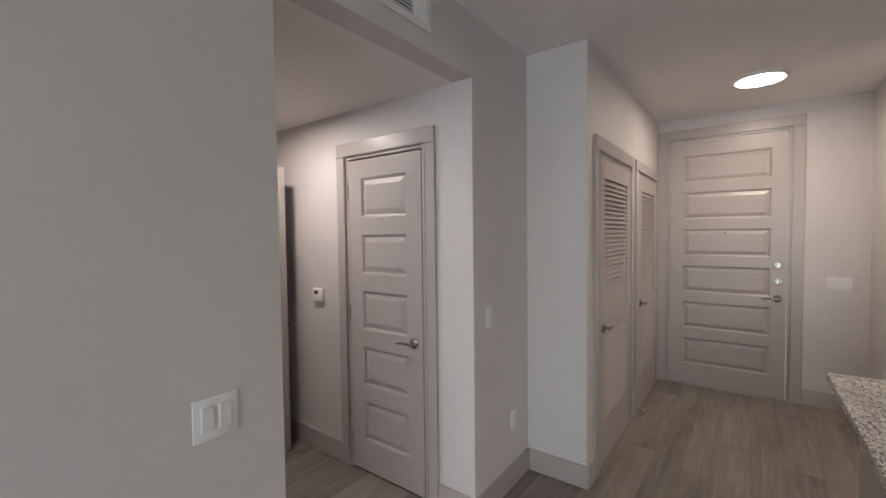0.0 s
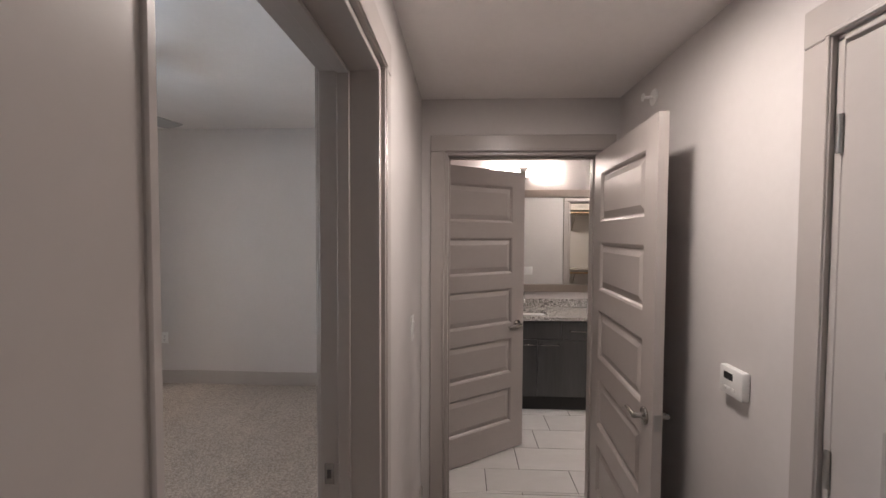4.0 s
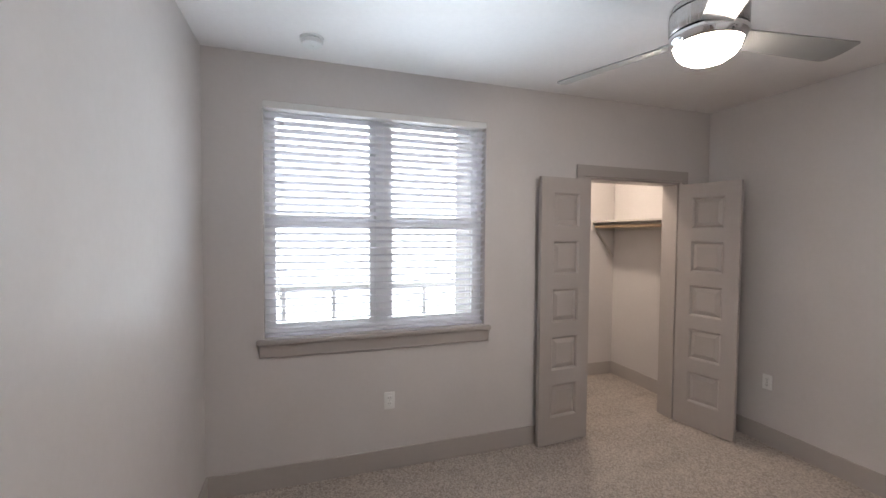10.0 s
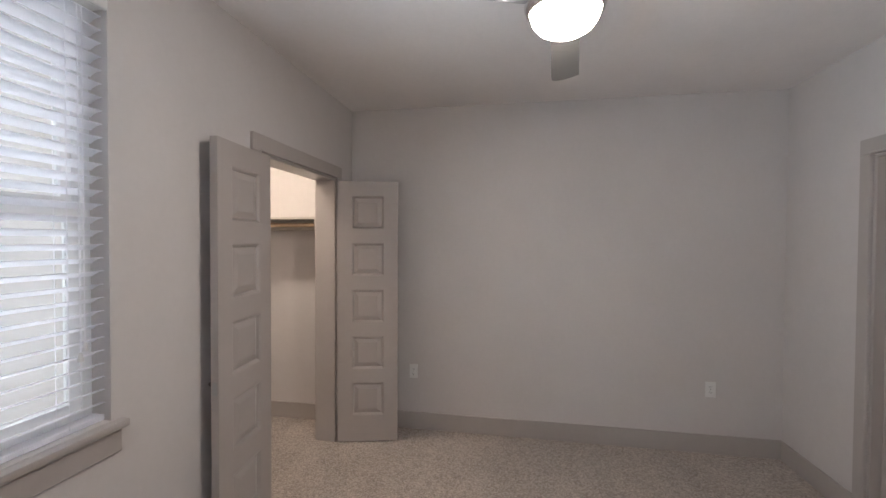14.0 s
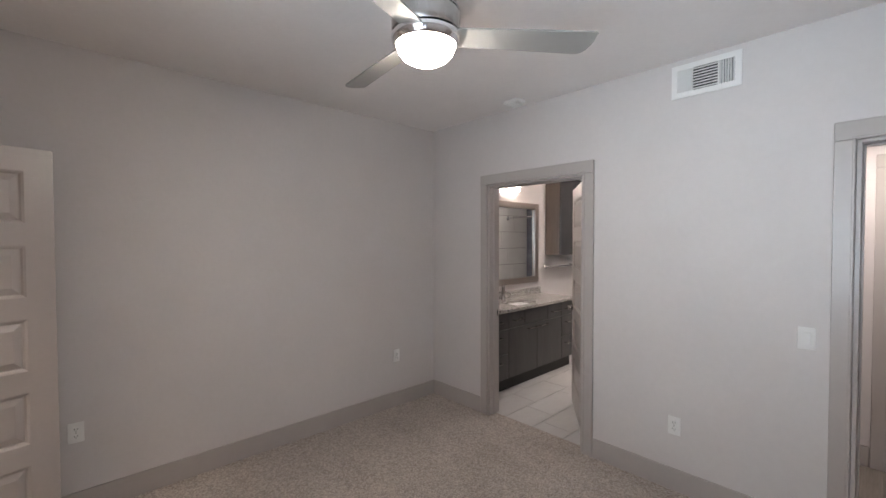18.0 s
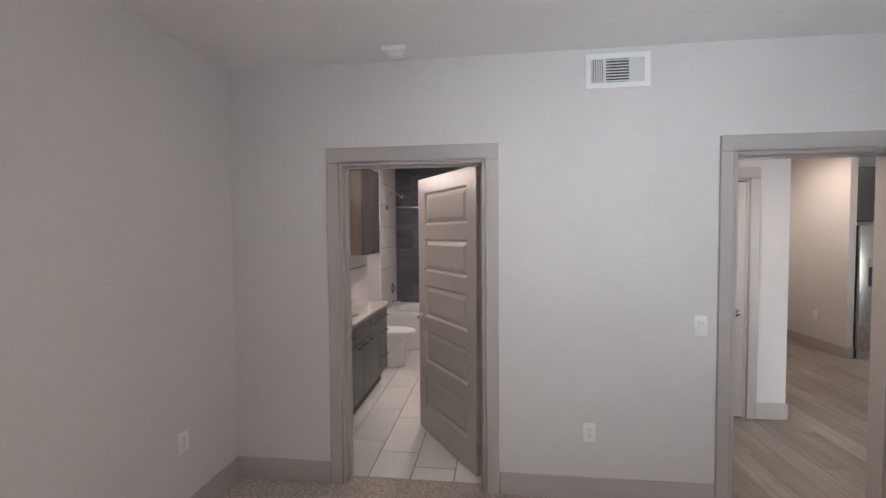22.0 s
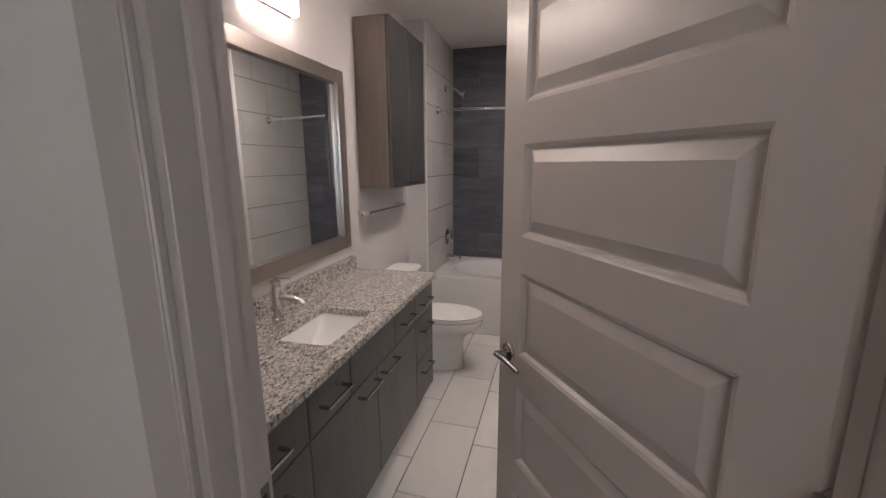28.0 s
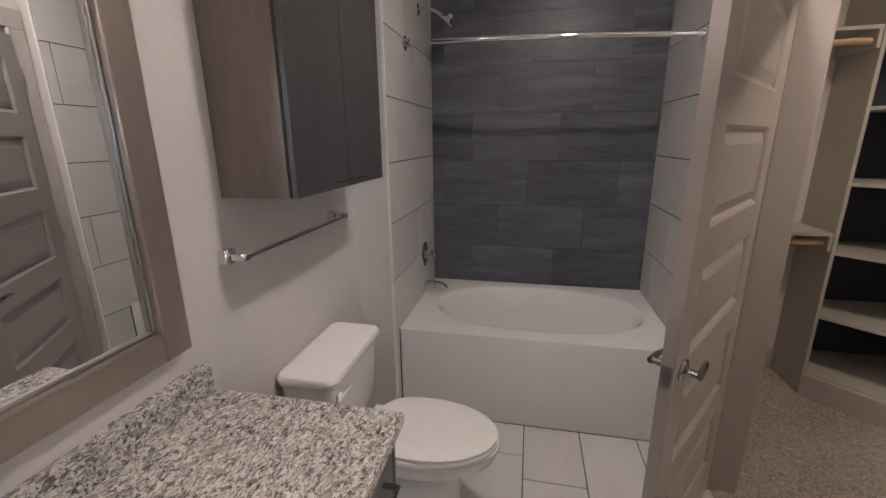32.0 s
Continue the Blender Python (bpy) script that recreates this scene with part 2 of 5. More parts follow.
GLASS = pane_glass()
RUBBER = plain("rubber", (0.75, 0.74, 0.72), 0.7)
BACKSPLASH = plain("white_backsplash", (0.72, 0.71, 0.69), 0.2, spread=0.02)
CONCRETE = plain("exterior_render", (0.82, 0.82, 0.82), 0.9, bump=0.2)
GROUND = plain("exterior_ground", (0.30, 0.30, 0.28), 0.95, bump=0.3, scale=20, spread=0.15)
GLOBE = lamp_mat("frosted_globe_lit", (1.0, 0.89, 0.80), 49.0)
DISC = lamp_mat("led_disc_lit", (1.0, 0.875, 0.815), 98.0)
DISC_BATH = lamp_mat("bath_disc_lit", (1.0, 0.875, 0.82), 178.0)
DISC_WIDE = lamp_mat("led_wide_disc_lit", (1.0, 0.83, 0.71), 40.0)
STRIP = lamp_mat("cabinet_strip_lit", (1.0, 0.88, 0.80), 9.0)
BAR = lamp_mat("opal_bar_lit", (1.0, 0.85, 0.77), 13.5)
DISC_WARM = lamp_mat("closet_disc_lit", (1.0, 0.84, 0.70), 88.0)
SKYCARD = lamp_mat("bright_distance", (0.92, 0.94, 1.0), 1.8)


# ---- mesh helpers ----
def box(bm, x0, y0, z0, x1, y1, z1, bevel=0.0, seg=1):
    m = Matrix.Translation(((x0 + x1) / 2, (y0 + y1) / 2, (z0 + z1) / 2)) @ Matrix.Diagonal((abs(x1 - x0), abs(y1 - y0), abs(z1 - z0), 1))
    vs = bmesh.ops.create_cube(bm, size=1, matrix=m)["verts"]
    if bevel:
        es = list({e for v in vs for e in v.link_edges})
        bmesh.ops.bevel(bm, geom=es, offset=bevel, segments=seg, affect="EDGES", profile=0.5)
    return bm


def cyl(bm, p, q, r0, r1=None, seg=20, caps=True):
    """A round bar from p to q."""
    p, q = Vector(p), Vector(q)
    m = Matrix.Translation((p + q) / 2) @ (q - p).to_track_quat("Z", "Y").to_matrix().to_4x4()
    bmesh.ops.create_cone(bm, cap_ends=caps, segments=seg, radius1=r0, radius2=r0 if r1 is None else r1, depth=(q - p).length, matrix=m)
    return bm


def lathe(bm, profile, seg=32, m=Matrix()):
    """Turns a profile of (radius, height) round z."""
    rings = []
    for r, z in profile:
        rings.append([bm.verts.new(m @ Vector((r * math.cos(2 * math.pi * k / seg), r * math.sin(2 * math.pi * k / seg), z))) for k in range(seg)] if r > 1e-6 else [bm.verts.new(m @ Vector((0, 0, z)))])
    for a, b in zip(rings, rings[1:]):
        for k in range(seg):
            j = (k + 1) % seg
            if len(a) == 1 and len(b) == 1:
                continue
            if len(a) == 1:
                bm.faces.new((a[0], b[k], b[j]))
            elif len(b) == 1:
                bm.faces.new((a[k], b[0], a[j]))
            else:
                bm.faces.new((a[k], b[k], b[j], a[j]))
    bmesh.ops.recalc_face_normals(bm, faces=bm.faces)
    return bm


def tube(bm, points, radius, seg=12):
    """A bent bar through points; radius may be a list."""
    pts = [Vector(p) for p in points]
    radii = radius if isinstance(radius, (list, tuple)) else [radius] * len(pts)
    rings, side = [], None
    for n, p in enumerate(pts):
        way = (pts[min(n + 1, len(pts) - 1)] - pts[max(n - 1, 0)]).normalized()
        if side is None:
            side = way.orthogonal().normalized()
        side = (side - way * side.dot(way)).normalized()
        up = way.cross(side)
        rings.append([bm.verts.new(p + radii[n] * (math.cos(2 * math.pi * k / seg) * side + math.sin(2 * math.pi * k / seg) * up)) for k in range(seg)])
    for a, b in zip(rings, rings[1:]):
        for k in range(seg):
            bm.faces.new((a[k], a[(k + 1) % seg], b[(k + 1) % seg], b[k]))
    bm.faces.new(rings[0][::-1])
    bm.faces.new(rings[-1])
    bmesh.ops.recalc_face_normals(bm, faces=bm.faces)
    return bm


def loft(bm, loops, cap0=True, cap1=True):
    """Joins closed loops of equal length."""
    rings = [[bm.verts.new(v) for v in loop] for loop in loops]
    for a, b in zip(rings, rings[1:]):
        for k in range(len(a)):
            j = (k + 1) % len(a)
            bm.faces.new((a[k], a[j], b[j], b[k]))
    if cap0:
        bm.faces.new(rings[0][::-1])
    if cap1:
        bm.faces.new(rings[-1])
    bmesh.ops.recalc_face_normals(bm, faces=bm.faces)
    return bm


def oval(cx, cy, rx, ry, z, n=2.0, seg=36):
    """A superellipse loop."""
    out = []
    for k in range(seg):
        a = 2 * math.pi * k / seg
        c, s = math.cos(a), math.sin(a)
        out.append(Vector((cx + rx * math.copysign(abs(c) ** (2 / n), c), cy + ry * math.copysign(abs(s) ** (2 / n), s), z)))
    return out


def to_mesh(name, bm, material, smooth=True):
    me = bpy.data.meshes.new(name)
    bm.to_mesh(me)
    bm.free()
    me.materials.append(material)
    if smooth:
        me.shade_smooth()
        me.set_sharp_from_angle(angle=radians(38))
    return me


def part(name, bm, material, parent=None, label="", smooth=True):
    ob = new(name, to_mesh(name, bm, material, smooth))
    if parent is not None:
        ob.parent = parent
    return tagged(ob, label)


def shared(name, me, parent, m, label=""):
    """Another object on a mesh that is already there."""
    ob = new(name, me)
    ob.parent = parent
    ob.matrix_basis = m
    return tagged(ob, label)


def thing(name, label, category, m=None, group="", kind=""):
    ob = new(name)
    ob.empty_display_size = 0.05
    if m is not None:
        ob.matrix_basis = m
    return tagged(ob, label, category, group, kind)


def B():
    return bmesh.new()


def solid(name, boxes, material, label, category, bevel=0.0):
    """A piece of the setting made of boxes."""
    bm = B()
    for b in boxes:
        box(bm, *b, bevel)
    return tagged(part(name, bm, material, smooth=False), label, category, kind="structure")


def wall(name, axis, face, back, a0, a1, top, openings=(), label="greige painted drywall wall"):
    """A wall whose thickness lies between face and back on one axis, with openings (a, b, z0, z1) cut through it."""
    pieces, at = [], a0
    for a, b, z0, z1 in sorted(openings):
        pieces.append((at, a, 0, top))
        if z0 > 0:
            pieces.append((a, b, 0, z0))
        if z1 < top:
            pieces.append((a, b, z1, top))
        at = b
    pieces.append((at, a1, 0, top))
    t0, t1 = min(face, back), max(face, back)
    boxes = [(t0, a, z0, t1, b, z1) if axis == "x" else (a, t0, z0, b, t1, z1) for a, b, z0, z1 in pieces if b - a > 1e-4]
    return solid(name, boxes, WALL, label, "wall")


# ---- structure ----
WT = 0.15
WIN = (-3.058, -1.566, 0.945, 2.405)              # bedroom window opening: x0, x1, z0, z1
CLO = (-4.861, -3.905)                           # closet opening
BAO = (-4.457, -3.554)                             # bath door opening in the bedroom's north wall
BDO = (-2.138, -1.280)                             # bedroom door opening
HBO = (0.946, 1.812)                             # hall door into the bath, along y
HCO = (-2.001, -1.345)                            # hall closet door
BCO = (2.560, 3.430)                               # bath closet door, along y
ENO = (-0.535, 0.428)                            # entry door
LVO = ((2.77, 3.62), (3.90, 4.74))               # louvre doors
OH = DH + 0.02
wall("wall_south", "y", SY, SY - WT, WX - 0.2, EX + 0.24, CEIL, [(WIN[0], WIN[1], WIN[2], WIN[3]), (*CLO, 0, OH)])
wall("wall_west", "x", WX, WX - 0.2, SY - 1.4, NY, CEIL)
wall("wall_north", "y", NY, BS, WX - 0.15, BXH, CEIL, [(*BAO, 0, OH)])
wall("wall_north_hall", "y", NY, HS, BXH, EXN, CEIL, [(*BDO, 0, OH)])
wall("wall_east", "x", EX, LX, SY, EYN, CEIL)
wall("wall_east_niche", "x", EXN, LX, EYN, HS, CEIL)
wall("wall_bath_east", "x", BXH, HX, HS, HN + 0.005, CEIL, [(*HBO, 0, OH)])
wall("wall_bath_closet", "x", BX, CX, HN + 0.005, TUBB + 0.1, CEIL, [(*BCO, 0, OH)])
wall("wall_bath_west", "x", BWX, BWX - 0.15, BS, TUBB + 0.1, CEIL)
wall("wall_bath_north", "y", TUBB + 0.012, TUBB + 0.17, BWX, BX, CEIL)
TWS, TES = TUBF - 0.07, BCO[1] + 0.092           # where the wall tiles begin, west and east
wall("wall_tub_west", "x", TUBW - 0.012, BWX, TWS, TUBB + 0.02, CEIL)
wall("wall_tub_east", "x", TUBE + 0.012, BX, TES, TUBB + 0.02, CEIL)
wall("wall_hall_north", "y", HN, HN + 0.12, CX, LX, CEIL, [(*HCO, 0, OH)])
wall("wall_living_west", "x", LX, LX - 0.12, HN + 0.12, COLY, CEIL)
wall("wall_pier", "y", COLY, COLY + 0.12, LX - 0.12, LVX, CEIL)
wall("wall_louvre", "x", LVX, LVX - 0.1, COLY + 0.12, ENY, CEIL, [(*o, 0, OH) for o in LVO])
wall("wall_entry", "y", ENY, ENY + 0.15, LVX - 0.1, 5.2, CEIL, [(*ENO, 0, 2.46)])
wall("wall_living_east", "x", 5.2, 5.35, -4.5, ENY + 0.15, CEIL)
wall("wall_living_south", "y", -4.5, -4.65, EX + 0.24, 5.2, CEIL, [(-0.2, 4.2, 0.1, 2.4)])
wall("wall_living_southwest", "x", LX, LX - 0.1, -4.5, SY - WT, CEIL)
solid("wall_bulkhead", [(LX - 0.12, HS, HCEIL, LX, HN, CEIL)], WALL, "drywall bulkhead over the hall opening", "wall")
# closets
wall("wall_closet_east", "x", -3.42, -3.30, SY - 1.30, SY - WT, CEIL)
wall("wall_closet_south", "y", -3.82, -3.95, WX, -3.42, CEIL)
wall("wall_walkin_south", "y", 2.13, HN + 0.12, CX, -1.85, CEIL)
wall("wall_walkin_north", "y", WKN, WKN + 0.12, CX, -1.85, CEIL)
wall("wall_walkin_east", "x", -1.97, -1.85, 2.13, WKN, CEIL)
wall("wall_utility_north", "y", ENY, ENY + 0.1, -1.85, LVX - 0.1, CEIL)
wall("wall_utility_west", "x", -1.85, -1.95, WKN + 0.12, ENY + 0.1, CEIL)
wall("wall_fridge_side", "x", 0.94, 1.02, 3.85, ENY, CEIL)
wall("wall_kitchen_east", "x", 3.35, 3.50, 1.2, ENY, CEIL)
# ceilings
solid("ceiling", [(WX - 0.1, -3.95, CEIL, EXN + 0.05, NY + 0.05, CEIL + 0.12)], CEILP, "flat white painted bedroom ceiling", "ceiling")
solid("ceiling_hall", [(HX - 0.1, HS - 0.1, HCEIL, LX - 0.12, HN + 0.05, HCEIL + 0.1)], CEILP, "low painted hall ceiling", "ceiling")
solid("ceiling_bath", [(BWX - 0.1, BS - 0.05, BCEIL, BX + 0.1, TUBB + 0.1, BCEIL + 0.1)], CEILP, "painted bathroom ceiling", "ceiling")
solid("ceiling_walkin", [(CX, 2.0, BCEIL, -1.87, WKN + 0.05, BCEIL + 0.1)], CEILP, "painted closet ceiling", "ceiling")
solid("ceiling_living", [(LX - 0.1, -4.65, CEIL, 5.3, ENY + 0.1, CEIL + 0.12), (-1.85, HN + 0.12, CEIL, LX - 0.1, ENY + 0.1, CEIL + 0.12)], CEILP, "painted living room ceiling", "ceiling")
# floors
solid("subfloor", [(-6, -5, -0.25, 5.4, 5.1, -0.02)], GROUT_L, "concrete floor slab under the finishes", "floor")
carpet = tagged(part("floor_carpet", box(box(B(), WX, -3.82, -0.02, EXN, NY + 0.085, 0.0), BX + 0.01, 2.1, -0.02, -1.97, WKN, 0.0), CARPET, smooth=False),
                "speckled beige cut-pile carpet", "carpet", kind="structure")


# ---- baseboards and casings ----
def baseboard(name, runs, h=0.14, t=0.014):
    """Runs of (axis, face, out, a0, a1): along a wall's face, standing out to the side given."""
    top = thing(name, "taupe painted baseboard", "baseboard", kind="structure")
    for axis, face, out, a0, a1 in runs:
        f1 = face + out * t
        bm = B()
        lo, hi = min(face, f1), max(face, f1)
        if axis == "x":
            box(bm, lo, a0, 0, hi, a1, h, 0.003)
        else:
            box(bm, a0, lo, 0, a1, hi, h, 0.003)
        part("board", bm, TRIM, top)
    return top


def casing(name, axis, face, out, a0, a1, top_z, w=0.098, t=0.018, depth=0.15, jamb=True, both=True, label="taupe painted door casing", w1=None):
    """Door casing round an opening on the wall's face, its jambs through the wall and, if wanted, a casing on the other face."""
    w1 = w if w1 is None else w1
    ob = thing(name, label, "door casing", kind="structure")

    def put(pname, u0, v0, z0, u1, v1, z1, bev=0.003):
        bm = B()
        if axis == "y":
            box(bm, u0, min(v0, v1), z0, u1, max(v0, v1), z1, bev)
        else:
            box(bm, min(v0, v1), u0, z0, max(v0, v1), u1, z1, bev)
        part(pname, bm, TRIM, ob)

    faces = [(face, out)] + ([(face - out * depth, -out)] if both else [])
    for f, o in faces:
        v = f + o * t
        put("casing_side", a0 - w + 0.012, f, 0, a0 - 0.006, v, top_z + 0.006)
        put("casing_side", a1 + 0.006, f, 0, a1 + w1 - 0.012, v, top_z + 0.006)
        put("casing_head", a0 - w + 0.012, f, top_z + 0.006, a1 + w1 - 0.012, v + o * 0.001, top_z + w)
        put("bead", a0 - 0.020, v - o * 0.002, 0, a0 - 0.009, v + o * 0.004, top_z + 0.009, 0.002)
        put("bead", a1 + 0.009, v - o * 0.002, 0, a1 + 0.020, v + o * 0.004, top_z + 0.009, 0.002)
        put("bead", a0 - 0.020, v - o * 0.002, top_z + 0.009, a1 + 0.020, v + o * 0.005, top_z + 0.020, 0.002)
    if jamb:
        v0, v1 = face + out * 0.004, face - out * (depth + 0.004)
        put("jamb_side", a0 - 0.006, v0, 0, a0 + 0.014, v1, top_z, 0.002)
        put("jamb_side", a1 - 0.014, v0, 0, a1 + 0.006, v1, top_z, 0.002)
        put("jamb_head", a0 - 0.006, v0, top_z - 0.012, a1 + 0.006, v1, top_z + 0.004, 0.002)
    return ob


def door_stop(ob, axis, a0, a1, v, top_z, w=0.035):
    """The stop bead in the middle of a jamb."""
    for u0, u1, z0, z1 in ((a0 + 0.014, a0 + 0.025, 0, top_z - 0.012), (a1 - 0.025, a1 - 0.014, 0, top_z - 0.012), (a0 + 0.025, a1 - 0.025, top_z - 0.023, top_z - 0.012)):
        bm = B()
        if axis == "y":
            box(bm, u0, v, z0, u1, v + w, z1, 0.002)
        else:
            box(bm, v, u0, z0, v + w, u1, z1, 0.002)
        part("stop_bead", bm, TRIM, ob)


# ---- doors ----
def quad_ring(bm, r0, y0, r1, y1, flip):
    a = [bm.verts.new((x, y0, z)) for x, z in ((r0[0], r0[1]), (r0[2], r0[1]), (r0[2], r0[3]), (r0[0], r0[3]))]
    b = [bm.verts.new((x, y1, z)) for x, z in ((r1[0], r1[1]), (r1[2], r1[1]), (r1[2], r1[3]), (r1[0], r1[3]))]
    for k in range(4):
        j = (k + 1) % 4
        bm.faces.new((a[k], a[j], b[j], b[k]) if not flip else (b[k], b[j], a[j], a[k]))
    return b


def inset(r, d):
    return (r[0] + d, r[1] + d, r[2] - d, r[3] - d)


def panel_mesh(w, h, t):
    """A raised panel seen from both sides, its groove and bevel, round the origin."""
    bm = B()
    r = (-w / 2, -h / 2, w / 2, h / 2)
    for s in (1, -1):
        y = s * t / 2
        quad_ring(bm, r, y, inset(r, 0.005), y - s * 0.003, s > 0)
        quad_ring(bm, inset(r, 0.005), y - s * 0.003, inset(r, 0.009), y - s * 0.005, s > 0)
        quad_ring(bm, inset(r, 0.009), y - s * 0.005, inset(r, 0.016), y - s * 0.014, s > 0)
        quad_ring(bm, inset(r, 0.016), y - s * 0.014, inset(r, 0.020), y - s * 0.014, s > 0)
        last = quad_ring(bm, inset(r, 0.020), y - s * 0.014, inset(r, 0.050), y - s * 0.003, s > 0)
        bm.faces.new(last if s < 0 else last[::-1])
    bmesh.ops.remove_doubles(bm, verts=bm.verts, dist=1e-5)
    return to_mesh("panel", bm, TRIM, False)


def lever(parent, x, z, t, side, toward):
    """A lever handle with a round rose on one side of a leaf; toward: +1 or -1, the way the lever points along x."""
    h = part("door_handle", lathe(B(), [(0, 0), (0.032, 0), (0.033, 0.004), (0.030, 0.009), (0.018, 0.012), (0.012, 0.016), (0.011, 0.04), (0, 0.042)], 28, pose(x, side * t / 2, z, -90 * side, 0, 0)), NICKEL, parent, "satin nickel lever handle")
    pts, rad = [], []
    for k in range(9):
        u = k / 8
        pts.append((x + toward * (u * 0.115 - 0.008), side * (t / 2 + 0.043 - 0.010 * u * u), z + 0.006 * math.sin(u * 3.0) - 0.010 * u))
        rad.append(0.0105 - 0.0035 * u)
    part("lever", tube(B(), pts, rad, 10), NICKEL, h)
    return h


def hinges(ob, t, side, h, x=0.0):
    for z in (0.20, h * 0.5 + 0.03, h - 0.20):
        bm = B()
        cyl(bm, (x - 0.004, side * (t / 2 + 0.004), z - 0.045), (x - 0.004, side * (t / 2 + 0.004), z + 0.045), 0.0065, seg=10)
        box(bm, x - 0.002, side * (t / 2 - 0.03), z - 0.044, x + 0.0015, side * (t / 2 + 0.003), z + 0.044)
        part("hinge", bm, HINGE, ob)


def panel_door(name, label, w, h, n, m, handles=((1, -1), (-1, -1)), hinge_side=1, t=0.035, top=0.113, bottom=0.215, rail=0.108, stile=0.115, grp="", handle_z=0.915, catch=True):
    """A panel door; hinge edge at the local origin, the leaf along +x. handles: (side, which way the lever points)."""
    ob = thing(name, label, "door", m, grp, "structure")
    z0 = 0.012
    ph = (h - top - bottom - (n - 1) * rail) / n
    pw = w - 2 * stile
    for a, b in ((0, stile), (w - stile, w)):
        part("stile", box(B(), a, -t / 2, z0, b, t / 2, h), TRIM, ob, smooth=False)
    zs, z = [], h - top
    for k in range(n):
        zs.append(z - ph / 2)
        z -= ph + rail
    edges = [h] + [v for zc in zs for v in (zc + ph / 2, zc - ph / 2)] + [z0]
    for a, b in zip(edges[0::2], edges[1::2]):
        part("rail", box(B(), stile, -t / 2, b, w - stile, t / 2, a), TRIM, ob, smooth=False)
    me = panel_mesh(pw, ph, t)
    for zc in zs:
        shared("panel", me, ob, pose(w / 2, 0, zc))
    for side, toward in handles:
        lever(ob, w - 0.065, handle_z, t, side, toward)
    if hinge_side:
        hinges(ob, t, hinge_side, h)
    if catch and handles:
        part("latch_plate", box(B(), w - 0.001, -0.012, handle_z - 0.03, w + 0.0015, 0.012, handle_z + 0.03), HINGE, ob)
    return ob


def louvre_door(name, label, w, h, m):
    """A louvred door: two fields of slats in a frame; hinge edge at the origin."""
    t, stile = 0.035, 0.10
    ob = thing(name, label, "door", m, "utility closet doors", "structure")
    fields = ((0.30, 0.865), (0.955, h - 0.13))
    for a, b in ((0, stile), (w - stile, w)):
        part("stile", box(B(), a, -t / 2, 0.012, b, t / 2, h), TRIM, ob, smooth=False)
    for a, b in ((0.012, fields[0][0]), (fields[0][1], fields[1][0]), (fields[1][1], h)):
        part("rail", box(B(), stile, -t / 2, a, w - stile, t / 2, b), TRIM, ob, smooth=False)
    slat = to_mesh("slat", box(B(), -(w - 2 * stile) / 2, -0.029, -0.0028, (w - 2 * stile) / 2, 0.029, 0.0028), TRIM, False)
    for a, b in fields:
        n = int((b - a) / 0.0315)
        for k in range(n):
            shared("slat", slat, ob, pose(w / 2, 0, a + (k + 0.5) * (b - a) / n, -60))
    lever(ob, w - 0.065 if w > 0 else 0, 0.93, t, 1, -1)
    hinges(ob, t, 1, h)
    return ob


# doors and their casings
c = casing("trim_bedroom_door", "y", NY, -1, *BDO, OH, depth=HS - NY, w1=0.150)
door_stop(c, "y", *BDO, NY + 0.05, OH)
panel_door("door_bedroom", "open taupe five-panel bedroom door against the wall", 0.808, DH, 5, pose(BDO[1] - 0.012, NY - 0.020, 0, 0, 0, -100), ((1, -1), (-1, -1)), -1, stile=0.108)
c = casing("trim_bath_door", "y", NY, -1, *BAO, OH, depth=BS - NY)
door_stop(c, "y", *BAO, BS - 0.075, OH)
panel_door("door_bath", "half-open taupe five-panel bathroom door", 0.866, DH + 0.017, 5, pose(-3.594, 0.786, 0, 0, 0, 125.3), ((1, -1), (-1, -1)), 1, handle_z=0.935)
c = casing("trim_hall_bath_door", "x", HX, 1, *HBO, OH, depth=HX - BXH, w1=0.09)
door_stop(c, "x", *HBO, HX - 0.09, OH)
panel_door("door_hall_bath", "taupe five-panel door swung open into the hall", 0.83, DH, 5, pose(HX + 0.02, HBO[1] - 0.018, 0, 0, 0, -3), ((1, -1), (-1, -1)), 1)
c = casing("trim_hall_closet", "y", HN, -1, *HCO, OH, depth=0.12, both=False)
panel_door("door_hall_closet", "closed taupe five-panel closet door in the hall", HCO[1] - HCO[0] - 0.037, DH - 0.003, 5, pose(HCO[0] + 0.0185, HN + 0.012, 0), ((-1, -1),), -1)
c = casing("trim_bath_closet", "x", BX, -1, *BCO, OH, depth=CX - BX)
panel_door("door_bath_closet", "half-open taupe five-panel door of the walk-in closet", 0.795, DH - 0.01, 5, pose(BX - 0.019, BCO[1] - 0.004, 0, 0, 0, 235.9), ((1, -1), (-1, -1)), -1)
c = casing("trim_bedroom_closet", "y", SY, 1, *CLO, OH, depth=WT)
panel_door("door_closet_leaf", "taupe five-panel closet leaf folded back to the wall", 0.462, DH, 5, pose(CLO[1] - 0.014, SY + 0.036, 0, 0, 0, 5), ((-1, -1),), 0, stile=0.108, grp="closet double doors")
panel_door("door_closet_leaf", "taupe five-panel closet leaf standing half open", 0.462, DH, 5, pose(CLO[0] + 0.014, SY + 0.03, 0, 0, 0, 104.5), (), 1, stile=0.108, grp="closet double doors")
c = casing("trim_entry", "y", ENY, -1, *ENO, 2.46, depth=0.15, both=False, w=0.105)
